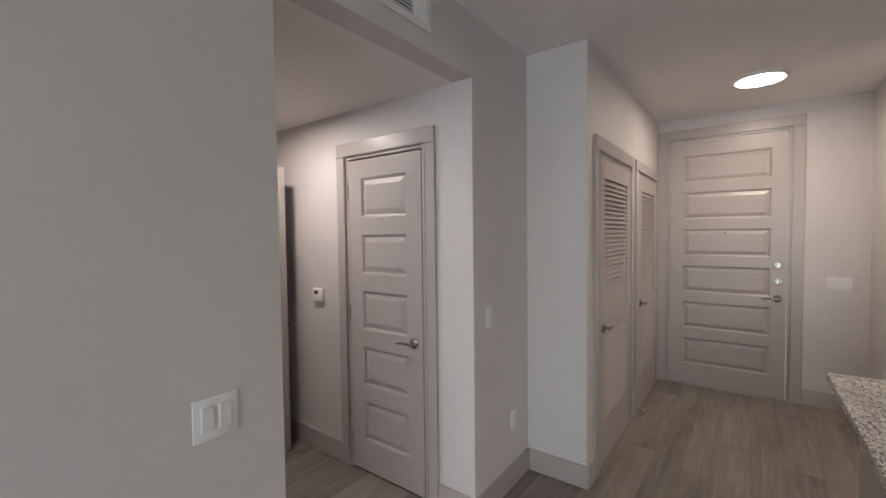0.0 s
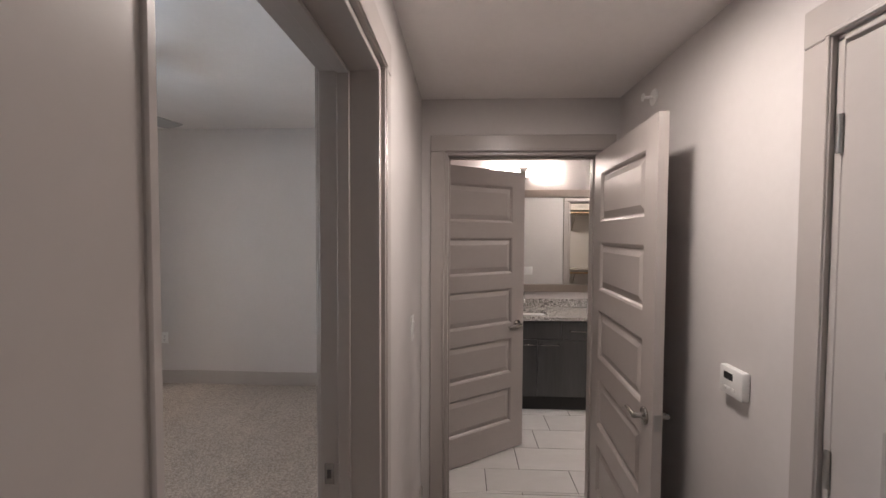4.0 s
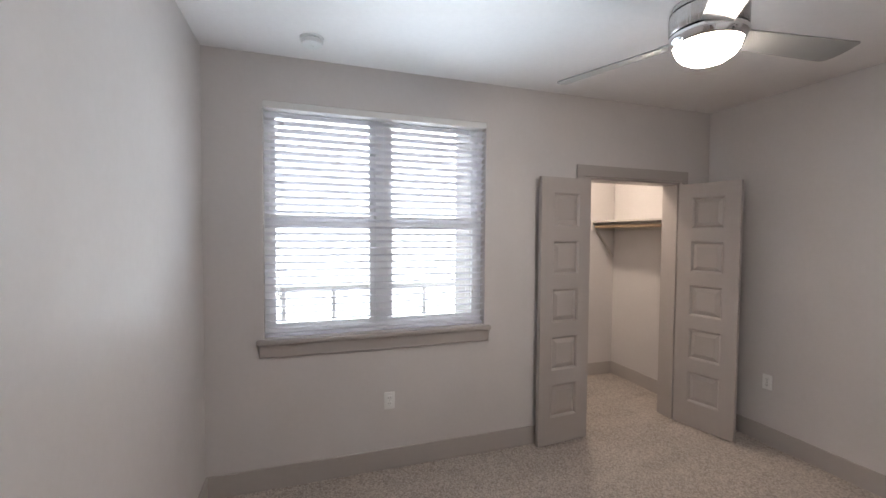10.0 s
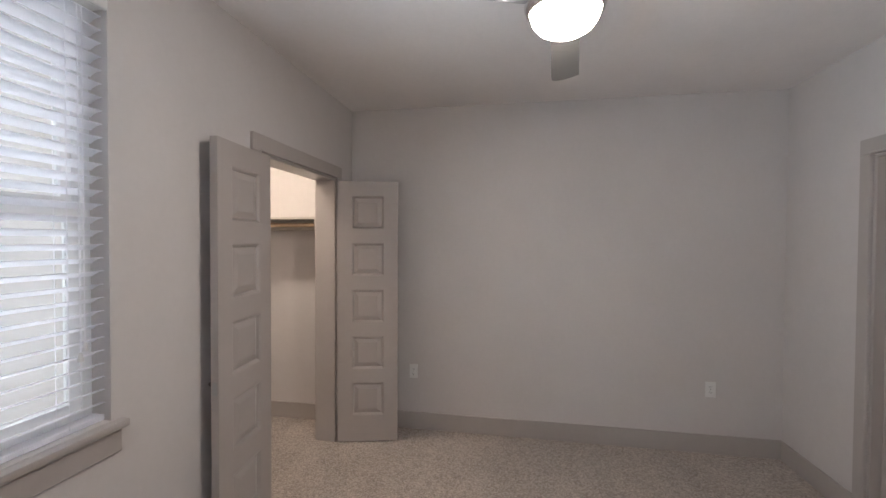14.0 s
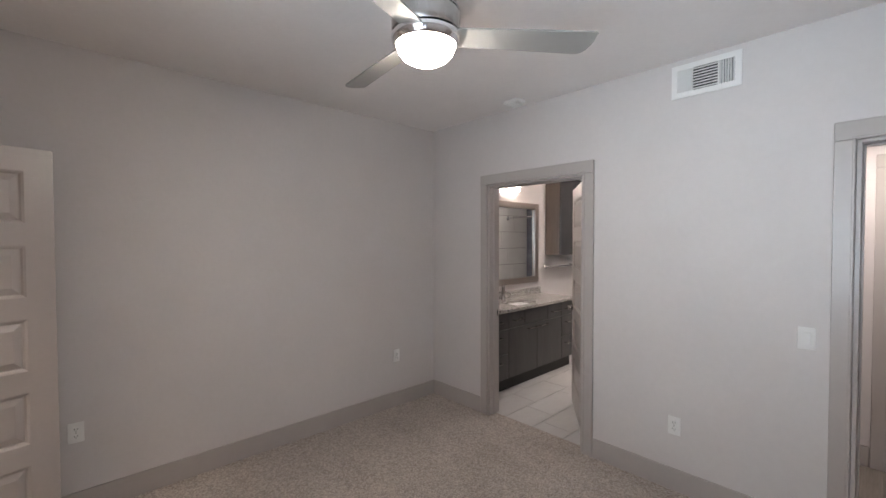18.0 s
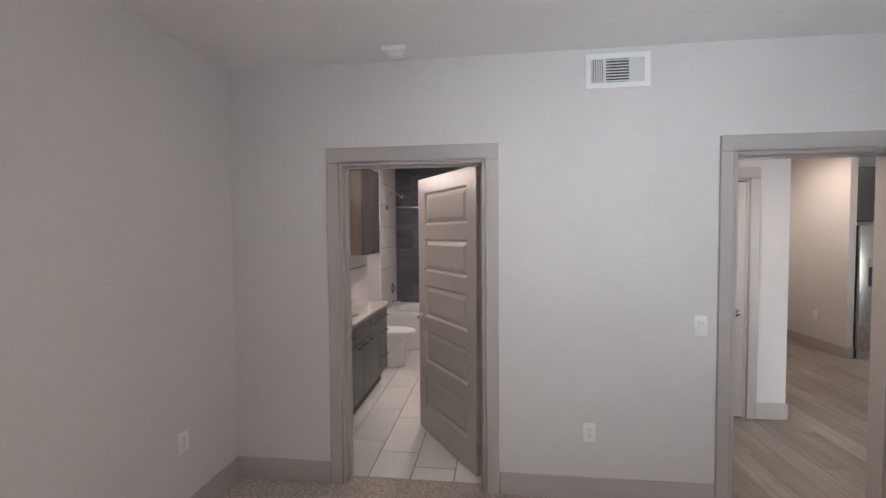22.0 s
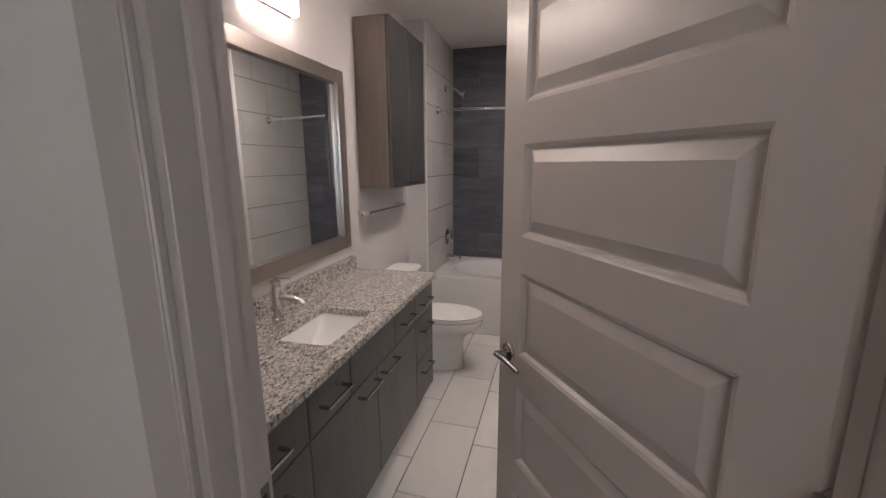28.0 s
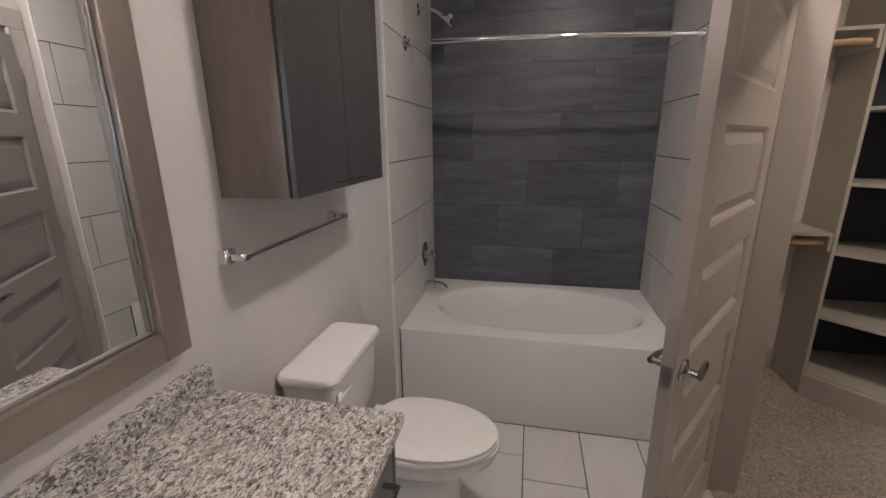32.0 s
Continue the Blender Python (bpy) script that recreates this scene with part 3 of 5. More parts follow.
entry = panel_door("door_entry", "closed taupe six-panel entry door with deadbolt", ENO[1] - ENO[0] - 0.037, 2.437, 6, pose(ENO[0] + 0.0185, ENY + 0.012, 0), ((-1, -1),), -1, t=0.045, top=0.137, bottom=0.215, rail=0.098, handle_z=0.93)
for z, r in ((1.235, 0.034), (1.085, 0.032)):
    b = part("deadbolt", lathe(B(), [(0, 0), (r, 0), (r, 0.008), (r * 0.8, 0.016), (0, 0.017)], 28, pose(ENO[1] - ENO[0] - 0.10, -0.0225, z, 90)), HINGE, entry, "satin nickel deadbolt rose")
    part("thumb_turn", box(B(), ENO[1] - ENO[0] - 0.106, -0.055, z - 0.018, ENO[1] - ENO[0] - 0.094, -0.035, z + 0.018, 0.003), NICKEL, b)
part("threshold", box(B(), -0.004, -0.05, 0.0, ENO[1] - ENO[0] - 0.033, 0.03, 0.011, 0.003), HINGE, entry, "satin metal threshold")
part("peephole", cyl(B(), ((ENO[1] - ENO[0]) / 2 - 0.016, -0.0245, 1.53), ((ENO[1] - ENO[0]) / 2 - 0.016, -0.02, 1.53), 0.007), DARKPL, entry)
for a0, a1 in LVO:
    casing("trim_louvre", "x", LVX, 1, a0, a1, OH, depth=0.1, both=False)
    louvre_door("door_louvre", "taupe louvred utility closet door", a1 - a0 - 0.032, DH, pose(LVX - 0.005, a1 - 0.016, 0, 0, 0, -90))


# ---- baseboards ----
baseboard("baseboard_bedroom", [("y", SY, 1, CLO[1] + 0.088, EX), ("y", SY, 1, WX + 0.015, CLO[0] - 0.088), ("x", WX, 1, SY, NY), ("y", NY, -1, WX + 0.015, BAO[0] - 0.088),
                                ("y", NY, -1, BAO[1] + 0.088, BDO[0] - 0.088), ("x", EX, -1, SY + 0.015, EYN), ("x", EXN, -1, EYN, NY - 0.02)])
baseboard("baseboard_closet", [("x", WX, 1, -3.82, SY - WT - 0.02), ("y", -3.82, 1, WX + 0.015, -3.42), ("x", -3.42, -1, -3.80, SY - WT - 0.02)])
baseboard("baseboard_hall", [("y", HN, -1, HX + 0.02, HCO[0] - 0.088), ("y", HN, -1, HCO[1] + 0.088, LX), ("y", HS, 1, HX + 0.02, BDO[0] - 0.088), ("y", HS, 1, BDO[1] + 0.138, LX)])
baseboard("baseboard_living", [("x", LX, 1, HN - 0.014, COLY), ("y", COLY, -1, LX + 0.015, LVX + 0.014), ("x", LVX, 1, COLY, LVO[0][0] - 0.088), ("x", LVX, 1, LVO[0][1] + 0.088, LVO[1][0] - 0.088),
                               ("x", LVX, 1, LVO[1][1] + 0.088, ENY), ("y", ENY, -1, LVX + 0.015, ENO[0] - 0.095), ("y", ENY, -1, ENO[1] + 0.095, 0.94), ("x", 0.94, -1, 3.85 - 0.014, ENY - 0.015), ("y", 3.85, -1, 0.94, 1.02), ("x", LX, 1, -4.5, HS + 0.014)])
baseboard("baseboard_walkin", [("y", WKN, -1, CX, -2.71), ("x", CX, 1, BCO[1] + 0.09, WKN - 0.02), ("x", -1.97, -1, 2.13, WKN - 0.76)])
baseboard("baseboard_bath", [("x", BWX, 1, 2.57, TWS), ("x", BX, -1, HN + 0.006, BCO[0] - 0.09)])

# ---- window, blind, what lies outside ----
win = thing("window_1", "white vinyl twin double-hung window", "window", kind="structure")
x0, x1, z0, z1 = WIN
xm, zm = (x0 + x1) / 2, (z0 + z1) / 2 + 0.01
yo = SY - WT
part("window_frame", box(box(box(box(B(), x0, yo, z0, x0 + 0.038, yo + 0.07, z1), x1 - 0.038, yo, z0, x1, yo + 0.07, z1), x0 + 0.038, yo, z0, x1 - 0.038, yo + 0.07, z0 + 0.04), x0 + 0.038, yo, z1 - 0.03, x1 - 0.038, yo + 0.07, z1), VINYL, win, smooth=False)
part("mullion", box(B(), xm - 0.044, yo - 0.002, z0 + 0.04, xm + 0.044, yo + 0.072, z1 - 0.03, 0.003), VINYL, win)
for a, b in ((x0 + 0.038, xm - 0.044), (xm + 0.044, x1 - 0.038)):
    for c, d, yy in ((z0 + 0.04, zm, yo + 0.036), (zm, z1 - 0.03, yo + 0.008)):
        sash = part("sash", box(box(box(box(B(), a, yy, c, a + 0.034, yy + 0.026, d), b - 0.034, yy, c, b, yy + 0.026, d), a + 0.034, yy, c, b - 0.034, yy + 0.026, c + 0.036), a + 0.034, yy, d - 0.036, b - 0.034, yy + 0.026, d), VINYL, win, smooth=False)
        pane = part("pane", box(B(), a + 0.034, yy + 0.011, c + 0.036, b - 0.034, yy + 0.015, d - 0.036), GLASS, sash, smooth=False)
        pane.visible_shadow = False
    part("sash_lock", box(B(), (a + b) / 2 - 0.03, yo + 0.062, zm - 0.02, (a + b) / 2 + 0.03, yo + 0.085, zm - 0.004, 0.003), VINYL, win)
for xa, xb in ((x0, x0 + 0.006), (x1 - 0.006, x1)):
    part("return", box(B(), xa, yo + 0.07, z0, xb, SY - 0.001, z1), WALL, win, smooth=False)
sill = tagged(part("window_sill", box(B(), x0 - 0.035, yo + 0.07, z0 - 0.03, x1 + 0.035, SY + 0.035, z0 - 0.002, 0.006, 2), TRIM), "taupe painted window sill board", "window sill", kind="structure")
part("apron", box(B(), x0 - 0.02, SY, z0 - 0.115, x1 + 0.02, SY + 0.016, z0 - 0.03, 0.003), TRIM, sill)

blind = thing("venetian_blind", "white faux-wood venetian blind, lowered with open slats", "blind", pose(0, 0, 0))
part("valance", box(B(), x0 + 0.005, SY - 0.012, z1 - 0.046, x1 - 0.005, SY + 0.004, z1 - 0.002, 0.004), PLASTIC, blind)
part("headrail", box(B(), x0 + 0.012, SY - 0.068, z1 - 0.044, x1 - 0.012, SY - 0.014, z1 - 0.006), PLASTIC, blind)
slat_me = B()
n = 6
top, low = [], []
for k in range(n + 1):
    u = k / n - 0.5
    zc = 0.004 * (1 - 4 * u * u)
    top.append((u * 0.05, zc + 0.0016))
    low.append((u * 0.05, zc - 0.0016))
loop = top + low[::-1]
loft(slat_me, [[Vector((-(x1 - x0) / 2 + 0.012, y, z)) for y, z in loop], [Vector(((x1 - x0) / 2 - 0.012, y, z)) for y, z in loop]])
slat_me = to_mesh("slat", slat_me, BLIND)
count = 30
for k in range(count):
    z = z0 + 0.035 + (k + 0.5) * (z1 - 0.052 - z0 - 0.035) / count
    shared("slat", slat_me, blind, pose(xm, SY - 0.042, z, 21 + random.uniform(-0.8, 0.8), 0, 0))
part("bottom_rail", box(B(), x0 + 0.012, SY - 0.066, z0 + 0.006, x1 - 0.012, SY - 0.018, z0 + 0.026, 0.004), BLIND, blind)
for x in (x0 + 0.13, xm, x1 - 0.13):
    for dy in (-0.068, -0.016):
        part("ladder_cord", box(B(), x - 0.0012, SY + dy - 0.0008, z0 + 0.02, x + 0.0012, SY + dy + 0.0008, z1 - 0.05), BLIND, blind, smooth=False)
for dx, dz in ((0.085, 0.29), (0.10, 0.26), (1.40, 0.29), (1.388, 0.27)):
    part("pull_cord", cyl(B(), (x0 + dx, SY - 0.008, z0 + dz), (x0 + dx, SY - 0.008, z1 - 0.07), 0.0015, seg=6), BLIND, blind)
    part("cord_tassel", lathe(B(), [(0, 0.03), (0.004, 0.028), (0.009, 0.004), (0.008, 0), (0, 0)], 12, pose(x0 + dx, SY - 0.008, z0 + dz - 0.025)), PLASTIC, blind)

# balcony rail and a neighbouring house, washed out beyond the blind
rail = thing("balcony_railing", "pale metal balcony railing outside the window", "railing")
part("top_rail", box(B(), -4.6, -4.45, 1.0, -0.96, -4.40, 1.05), CONCRETE, rail)
part("bottom_rail", box(B(), -4.6, -4.44, 0.10, -0.96, -4.41, 0.13), CONCRETE, rail)
for k in range(8):
    x = -4.6 + 0.5 * k
    part("post", box(B(), x - 0.02, -4.45, -0.2, x + 0.02, -4.41, 1.0), CONCRETE, rail)
solid("balcony_slab", [(-5.3, -4.6, -0.35, 1.0, -3.96, -0.22)], CONCRETE, "concrete balcony slab", "balcony")
house = thing("apartment_building", "pale rendered building across the court", "building", pose(-8.0, -8.8, 0))
part("facade", box(B(), -7, -0.6, -6, 7, 0, -0.6), CONCRETE, house, smooth=False)
for i in range(6):
    for j in range(2):
        w = part("window", box(B(), -6 + i * 2.2, 0.0, -5.6 + j * 2.4, -4.9 + i * 2.2, 0.04, -4.1 + j * 2.4), VINYL, house, smooth=False)
        part("pane", box(B(), -5.92 + i * 2.2, 0.041, -5.5 + j * 2.4, -4.98 + i * 2.2, 0.05, -4.2 + j * 2.4), GLASS, w, smooth=False)
tagged(part("ground", box(B(), -600, -600, -6.3, 600, 600, -6), GROUND, smooth=False), "ground of the court and beyond", "ground", kind="structure")
# added wall out of view: blocks the backdrop's light from the living room
solid("wall_light_screen", [(-0.95, -10.0, -6, -0.80, -4.65, 6)], CONCRETE, "added rendered wall, unseen, that keeps the backdrop's light from the living room", "wall")
bm = box(B(), -14, -10.1, -6, -0.96, -10.0, 10)
tagged(part("backdrop", bm, SKYCARD, smooth=False), "hazy bright daylight beyond the window", "sky", kind="structure")

# ---- ceiling fan ----
FX, FY, FZ = -3.268, -1.122, 0.006
fan = thing("ceiling_fan", "silver three-blade ceiling fan with a lit frosted globe", "ceiling fan", pose(FX, FY, FZ))
part("canopy", lathe(B(), [(0, CEIL - FZ + 0.001), (0.068, CEIL - FZ + 0.001), (0.068, CEIL - FZ - 0.012), (0.060, CEIL - FZ - 0.035), (0.040, CEIL - FZ - 0.055), (0.02, CEIL - FZ - 0.062), (0, CEIL - FZ - 0.062)]), CHROME, fan, "chrome ceiling canopy")
part("downrod", cyl(B(), (0, 0, 2.50), (0, 0, CEIL - FZ - 0.06), 0.0125), NICKEL, fan)
part("motor_collar", lathe(B(), [(0, 2.535), (0.022, 2.535), (0.026, 2.51), (0.035, 2.50), (0, 2.50)]), NICKEL, fan)
part("motor_housing", lathe(B(), [(0, 2.503), (0.05, 2.502), (0.098, 2.490), (0.122, 2.472), (0.130, 2.450), (0.130, 2.448)]), STEEL, fan, "brushed steel motor housing")
part("shadow_gap", lathe(B(), [(0.0, 2.447), (0.126, 2.447), (0.126, 2.441), (0.0, 2.440)]), DARKPL, fan)
part("housing_band", lathe(B(), [(0.130, 2.442), (0.1315, 2.438), (0.1315, 2.372), (0.129, 2.368)]), STEEL, fan)
part("shadow_gap", lathe(B(), [(0.0, 2.3675), (0.125, 2.3675), (0.125, 2.3635), (0.0, 2.3625)]), DARKPL, fan)
part("light_collar", lathe(B(), [(0.128, 2.363), (0.133, 2.358), (0.133, 2.345), (0.128, 2.330), (0.118, 2.320), (0.112, 2.322)]), CHROME, fan, "chrome light collar")
# added disc, unseen, that keeps the globe's glow out of the housing
part("glow_stop_plate", lathe(B(), [(0.0, 2.330), (0.122, 2.330), (0.122, 2.327), (0.0, 2.3265)]), NICKEL, fan)
part("globe", lathe(B(), [(0.112, 2.330), (0.1115, 2.318), (0.105, 2.298), (0.090, 2.279), (0.064, 2.263), (0.03, 2.254), (0, 2.252)]), GLOBE, fan, "frosted glass globe, lit")
blade = B()
outline = []
for u, w0, w1 in ((0.10, -0.050, 0.050), (0.30, -0.056, 0.056), (0.60, -0.063, 0.063), (0.622, -0.0645, 0.0615), (0.640, -0.065, 0.052), (0.651, -0.065, 0.036), (0.660, -0.063, 0.010), (0.664, -0.057, -0.020), (0.661, -0.053, -0.044)):
    outline.append((u, w0, w1))
lo_ = [Vector((u, w, 0)) for u, w, _ in outline] + [Vector((u, w, 0)) for u, _, w in outline[::-1]]
loft(blade, [[v + Vector((0, 0, -0.003)) for v in lo_], [v + Vector((0, 0, 0.003)) for v in lo_]])
blade = to_mesh("blade", blade, SILVER)
for a in (52, -69.5, 173.5):
    b = shared("blade", blade, fan, pose(0, 0, 2.360, 0, 0, a) @ pose(0, 0, 0, -13), "silver-grey fan blade")
    part("blade_arm", box(B(), 0.09, -0.03, 0.003, 0.17, 0.03, 0.011, 0.003), NICKEL, b)


# ---- lamps, vents, switches ----
def disc_light(x, y, z, r, label, glow=None):
    ob = thing("ceiling_light", label, "ceiling light", pose(x, y, z))
    part("trim_ring", lathe(B(), [(r * 1.14, 0), (r * 1.14, -0.012), (r * 1.03, -0.024), (r, -0.024), (r, -0.001)]), PLASTIC, ob)
    part("diffuser", lathe(B(), [(0, -0.022), (r * 0.7, -0.022), (r, -0.016)]), glow or DISC, ob, "glowing white diffuser")


disc_light(-2.203, 1.345, HCEIL, 0.085, "round lit LED disc light on the hall ceiling")
disc_light(0.185, 3.97, CEIL, 0.15, "large round lit LED disc light by the entry", DISC_WIDE)
disc_light(-4.10, 2.86, BCEIL, 0.075, "small round lit LED disc light on the bath ceiling", DISC_BATH)
disc_light(-4.35, -3.25, CEIL, 0.10, "round lit LED disc light in the bedroom closet", DISC_WARM)
disc_light(-2.80, 3.05, BCEIL, 0.10, "round lit LED disc light in the walk-in closet", DISC_WARM)
disc_light(1.9, 3.2, CEIL, 0.12, "round lit LED disc light on the kitchen ceiling", DISC_WIDE)


def on_wall(axis, face, out, a, z):
    """A pose on a wall: local x along the wall, local z up, local -y out of it."""
    if axis == "y":
        return pose(a, face, z, 0, 0, 0 if out < 0 else 180)
    return pose(face, a, z, 0, 0, 90 if out > 0 else -90)


def plate(bm, w, h):
    return box(bm, -w / 2, -0.006, -h / 2, w / 2, 0.0, h / 2, 0.0025, 2)


def outlet(m):
    ob = thing("wall_outlet", "white duplex power outlet on the wall", "outlet", m)
    part("cover_plate", plate(B(), 0.072, 0.116), PLASTIC, ob)
    for dz in (0.02, -0.02):
        s = part("socket", box(B(), -0.017, -0.009, dz - 0.014, 0.017, -0.005, dz + 0.014, 0.003), PLASTIC, ob)
        for dx in (-0.007, 0.007):
            part("slot", box(B(), dx - 0.0013, -0.0098, dz - 0.003, dx + 0.0013, -0.0085, dz + 0.006), DARKPL, s, smooth=False)
        part("ground_hole", cyl(B(), (0, -0.0098, dz - 0.008), (0, -0.0085, dz - 0.008), 0.0022, seg=10), DARKPL, s)
    part("screw", cyl(B(), (0, -0.0072, 0), (0, -0.005, 0), 0.0028, seg=10), NICKEL, ob)


def switch(m, gangs, label, toggle=()):
    ob = thing("light_switch", label, "light switch", m)
    w = 0.072 + 0.046 * (gangs - 1)
    part("cover_plate", plate(B(), w, 0.116), PLASTIC, ob)
    for g in range(gangs):
        x = (g - (gangs - 1) / 2) * 0.046
        part("rocker_frame", box(B(), x - 0.0175, -0.0075, -0.034, x + 0.0175, -0.005, 0.034, 0.001), PLASTIC, ob)
        bm = B()
        loft(bm, [[Vector((x - 0.015, -0.0075, -0.031)), Vector((x + 0.015, -0.0075, -0.031)), Vector((x + 0.015, -0.0075, 0.031)), Vector((x - 0.015, -0.0075, 0.031))],
                  [Vector((x - 0.0145, -0.0085, -0.0305)), Vector((x + 0.0145, -0.0085, -0.0305)), Vector((x + 0.0145, -0.0125, 0.0305)), Vector((x - 0.0145, -0.0125, 0.0305))]])
        part("rocker", bm, PLASTIC, ob, smooth=False)
        for dz in (0.048, -0.048):
            part("screw", cyl(B(), (x, -0.0072, dz), (x, -0.005, dz), 0.0026, seg=8), PLASTIC, ob)


outlet(on_wall("x", WX, 1, -2.11, 0.482))
outlet(on_wall("x", WX, 1, 0.166, 0.480))
outlet(on_wall("y", SY, 1, -2.354, 0.470))
outlet(on_wall("y", NY, -1, -2.930, 0.410))
outlet(on_wall("x", LX, 1, 2.355, 0.41))
outlet(on_wall("x", EX, -1, -1.23, 0.46))
outlet(on_wall("x", 0.94, -1, 4.35, 0.46))
switch(on_wall("y", NY, -1, -2.312, 1.071), 1, "white single rocker switch by the bedroom door")
switch(on_wall("y", HS, 1, -2.885, 1.16), 1, "white single rocker switch in the hall")
switch(on_wall("x", LX, 1, 2.066, 1.09), 1, "white single rocker switch on the pier wall")
switch(on_wall("x", LX, 1, 0.606, 1.068), 2, "white two-gang switch plate with a dimmer")
switch(on_wall("y", ENY, -1, 0.751, 1.09), 3, "white three-gang rocker switch by the entry door")
switch(on_wall("x", BX, -1, 1.99, 1.083), 2, "white two-gang rocker switch in the bathroom")


def vent(m, w, h):
    """A supply register: a level field of louvres in the middle, upright ones at the sides."""
    ob = thing("ceiling_vent", "white metal supply vent with open louvres", "vent", m)
    fr = B()
    for b in ((-w / 2, -h / 2, w / 2, -h / 2 + 0.032), (-w / 2, h / 2 - 0.032, w / 2, h / 2), (-w / 2, -h / 2 + 0.032, -w / 2 + 0.032, h / 2 - 0.032), (w / 2 - 0.032, -h / 2 + 0.032, w / 2, h / 2 - 0.032)):
        box(fr, b[0], -0.009, b[1], b[2], 0, b[3])
    a, b_ = -w / 2 + 0.032, w / 2 - 0.032
    c, d = a + (b_ - a) * 0.27, a + (b_ - a) * 0.73
    for x in (c, d):
        box(fr, x - 0.004, -0.008, -h / 2 + 0.032, x + 0.004, 0, h / 2 - 0.032)
    part("frame", fr, PLASTIC, ob, smooth=False)
    # no duct is built: a dark sheet gives its shade
    part("backing", box(B(), a, -0.001, -h / 2 + 0.03, b_, 0.0, h / 2 - 0.03), DARKPL, ob, "dark sheet standing for the shade in the duct", smooth=False)
    for k in range(8):
        z = -h / 2 + 0.032 + (k + 0.5) * (h - 0.064) / 8
        part("slat", box(B(), c + 0.004, -0.008, z - 0.003, d - 0.004, -0.002, z + 0.003), PLASTIC, ob, smooth=False)
    fin = to_mesh("slat", box(B(), -0.0006, -0.0085, -h / 2 + 0.032, 0.0006, 0.0085, h / 2 - 0.032), PLASTIC, False)
    for f0, f1, turn in ((a, c - 0.004, -45), (d + 0.004, b_, 45)):
        for k in range(6):
            shared("slat", fin, ob, pose(f0 + (k + 0.5) * (f1 - f0) / 6, -0.0075, 0, 0, 0, turn))


vent(on_wall("y", NY, -1, -2.785, 2.548), 0.36, 0.198)
vent(on_wall("x", LX, 1, 1.385, 2.545), 0.36, 0.198)

smoke = thing("smoke_detector", "round white smoke detector on the bedroom ceiling", "smoke detector", pose(-1.855, -2.36, CEIL))
part("base", lathe(B(), [(0, 0), (0.065, 0), (0.065, -0.008), (0.06, -0.01), (0, -0.01)]), PLASTIC, smoke)
part("shadow_gap", lathe(B(), [(0.055, -0.009), (0.055, -0.014)]), DARKPL, smoke)
part("cap", lathe(B(), [(0.06, -0.013), (0.061, -0.02), (0.056, -0.036), (0.045, -0.042), (0, -0.043)]), PLASTIC, smoke)
part("test_button", lathe(B(), [(0.009, -0.042), (0.009, -0.046), (0, -0.0465)], 16), PLASTIC, smoke)
horn = thing("fire_alarm_horn", "white rectangular ceiling fire alarm horn", "alarm", pose(-4.06, 0.487, CEIL))
part("body", box(B(), -0.07, -0.05, -0.03, 0.07, 0.05, 0, 0.006, 2), PLASTIC, horn)
part("grille", box(box(box(B(), -0.045, -0.04, -0.045, 0.045, -0.03, -0.029, 0.002), -0.045, -0.005, -0.045, 0.045, 0.005, -0.029, 0.002), -0.045, 0.03, -0.045, 0.045, 0.04, -0.029, 0.002), PLASTIC, horn)
part("strobe_lens", box(B(), -0.05, -0.045, -0.04, -0.03, 0.045, -0.029, 0.004), PLASTIC, horn)

therm = thing("thermostat", "white digital thermostat on the hall wall", "thermostat", on_wall("y", HN, -1, -2.315, 1.135))
part("body", box(B(), -0.055, -0.026, -0.045, 0.055, 0, 0.045, 0.006, 2), PLASTIC, therm)
part("display", box(B(), -0.03, -0.0275, 0.006, 0.012, -0.0255, 0.028), DARKPL, therm, "dark display")
for k in range(3):
    part("button", box(B(), -0.03 + k * 0.02, -0.0285, -0.026, -0.016 + k * 0.02, -0.0255, -0.016, 0.001), PLASTIC, therm)

for m, lab in ((on_wall("y", HN, -1, -2.935, 2.225), "sidewall fire sprinkler in the hall"), (pose(-4.777, 2.19, BCEIL, 90), "ceiling fire sprinkler in the bathroom")):
    sp = thing("fire_sprinkler", lab, "sprinkler", m)
    part("escutcheon", lathe(B(), [(0.038, 0), (0.036, 0.006), (0.012, 0.009), (0, 0.009)], 24, pose(0, 0, 0, 90)), PLASTIC, sp)
    part("nozzle", cyl(B(), (0, -0.008, 0), (0, -0.05, 0), 0.008, 0.006, 12), PLASTIC, sp)
    part("deflector", lathe(B(), [(0, 0), (0.017, 0), (0.018, 0.003), (0, 0.003)], 16, pose(0, -0.05, 0, 90)), PLASTIC, sp)

stop = thing("door_stop", "chrome spring door stop on the baseboard", "door stop", pose(LVX + 0.014, 3.77, 0.08))
part("spring", cyl(B(), (0, 0, 0), (0.07, 0, 0), 0.006, 0.005, 12), CHROME, stop)
part("tip", cyl(B(), (0.07, 0, 0), (0.082, 0, 0), 0.008, seg=14), RUBBER, stop)

# strike plates in the jambs
for m in (pose(BDO[0] + 0.0145, NY + 0.022, 0.915), pose(BAO[0] + 0.0145, BS - 0.022, 0.915)):
    st = thing("strike_plate", "satin nickel strike plate in the door jamb", "strike plate", m)
    part("plate", box(B(), -0.001, -0.014, -0.03, 0.0012, 0.014, 0.03), NICKEL, st, smooth=False)
    part("mortise", box(B(), 0.0, -0.006, -0.013, 0.0016, 0.006, 0.013), DARKPL, st, smooth=False)
# added lamps in place of the blind's daylight: up, to the north-west and to the north
DAY = (0.72, 0.86, 1.0)


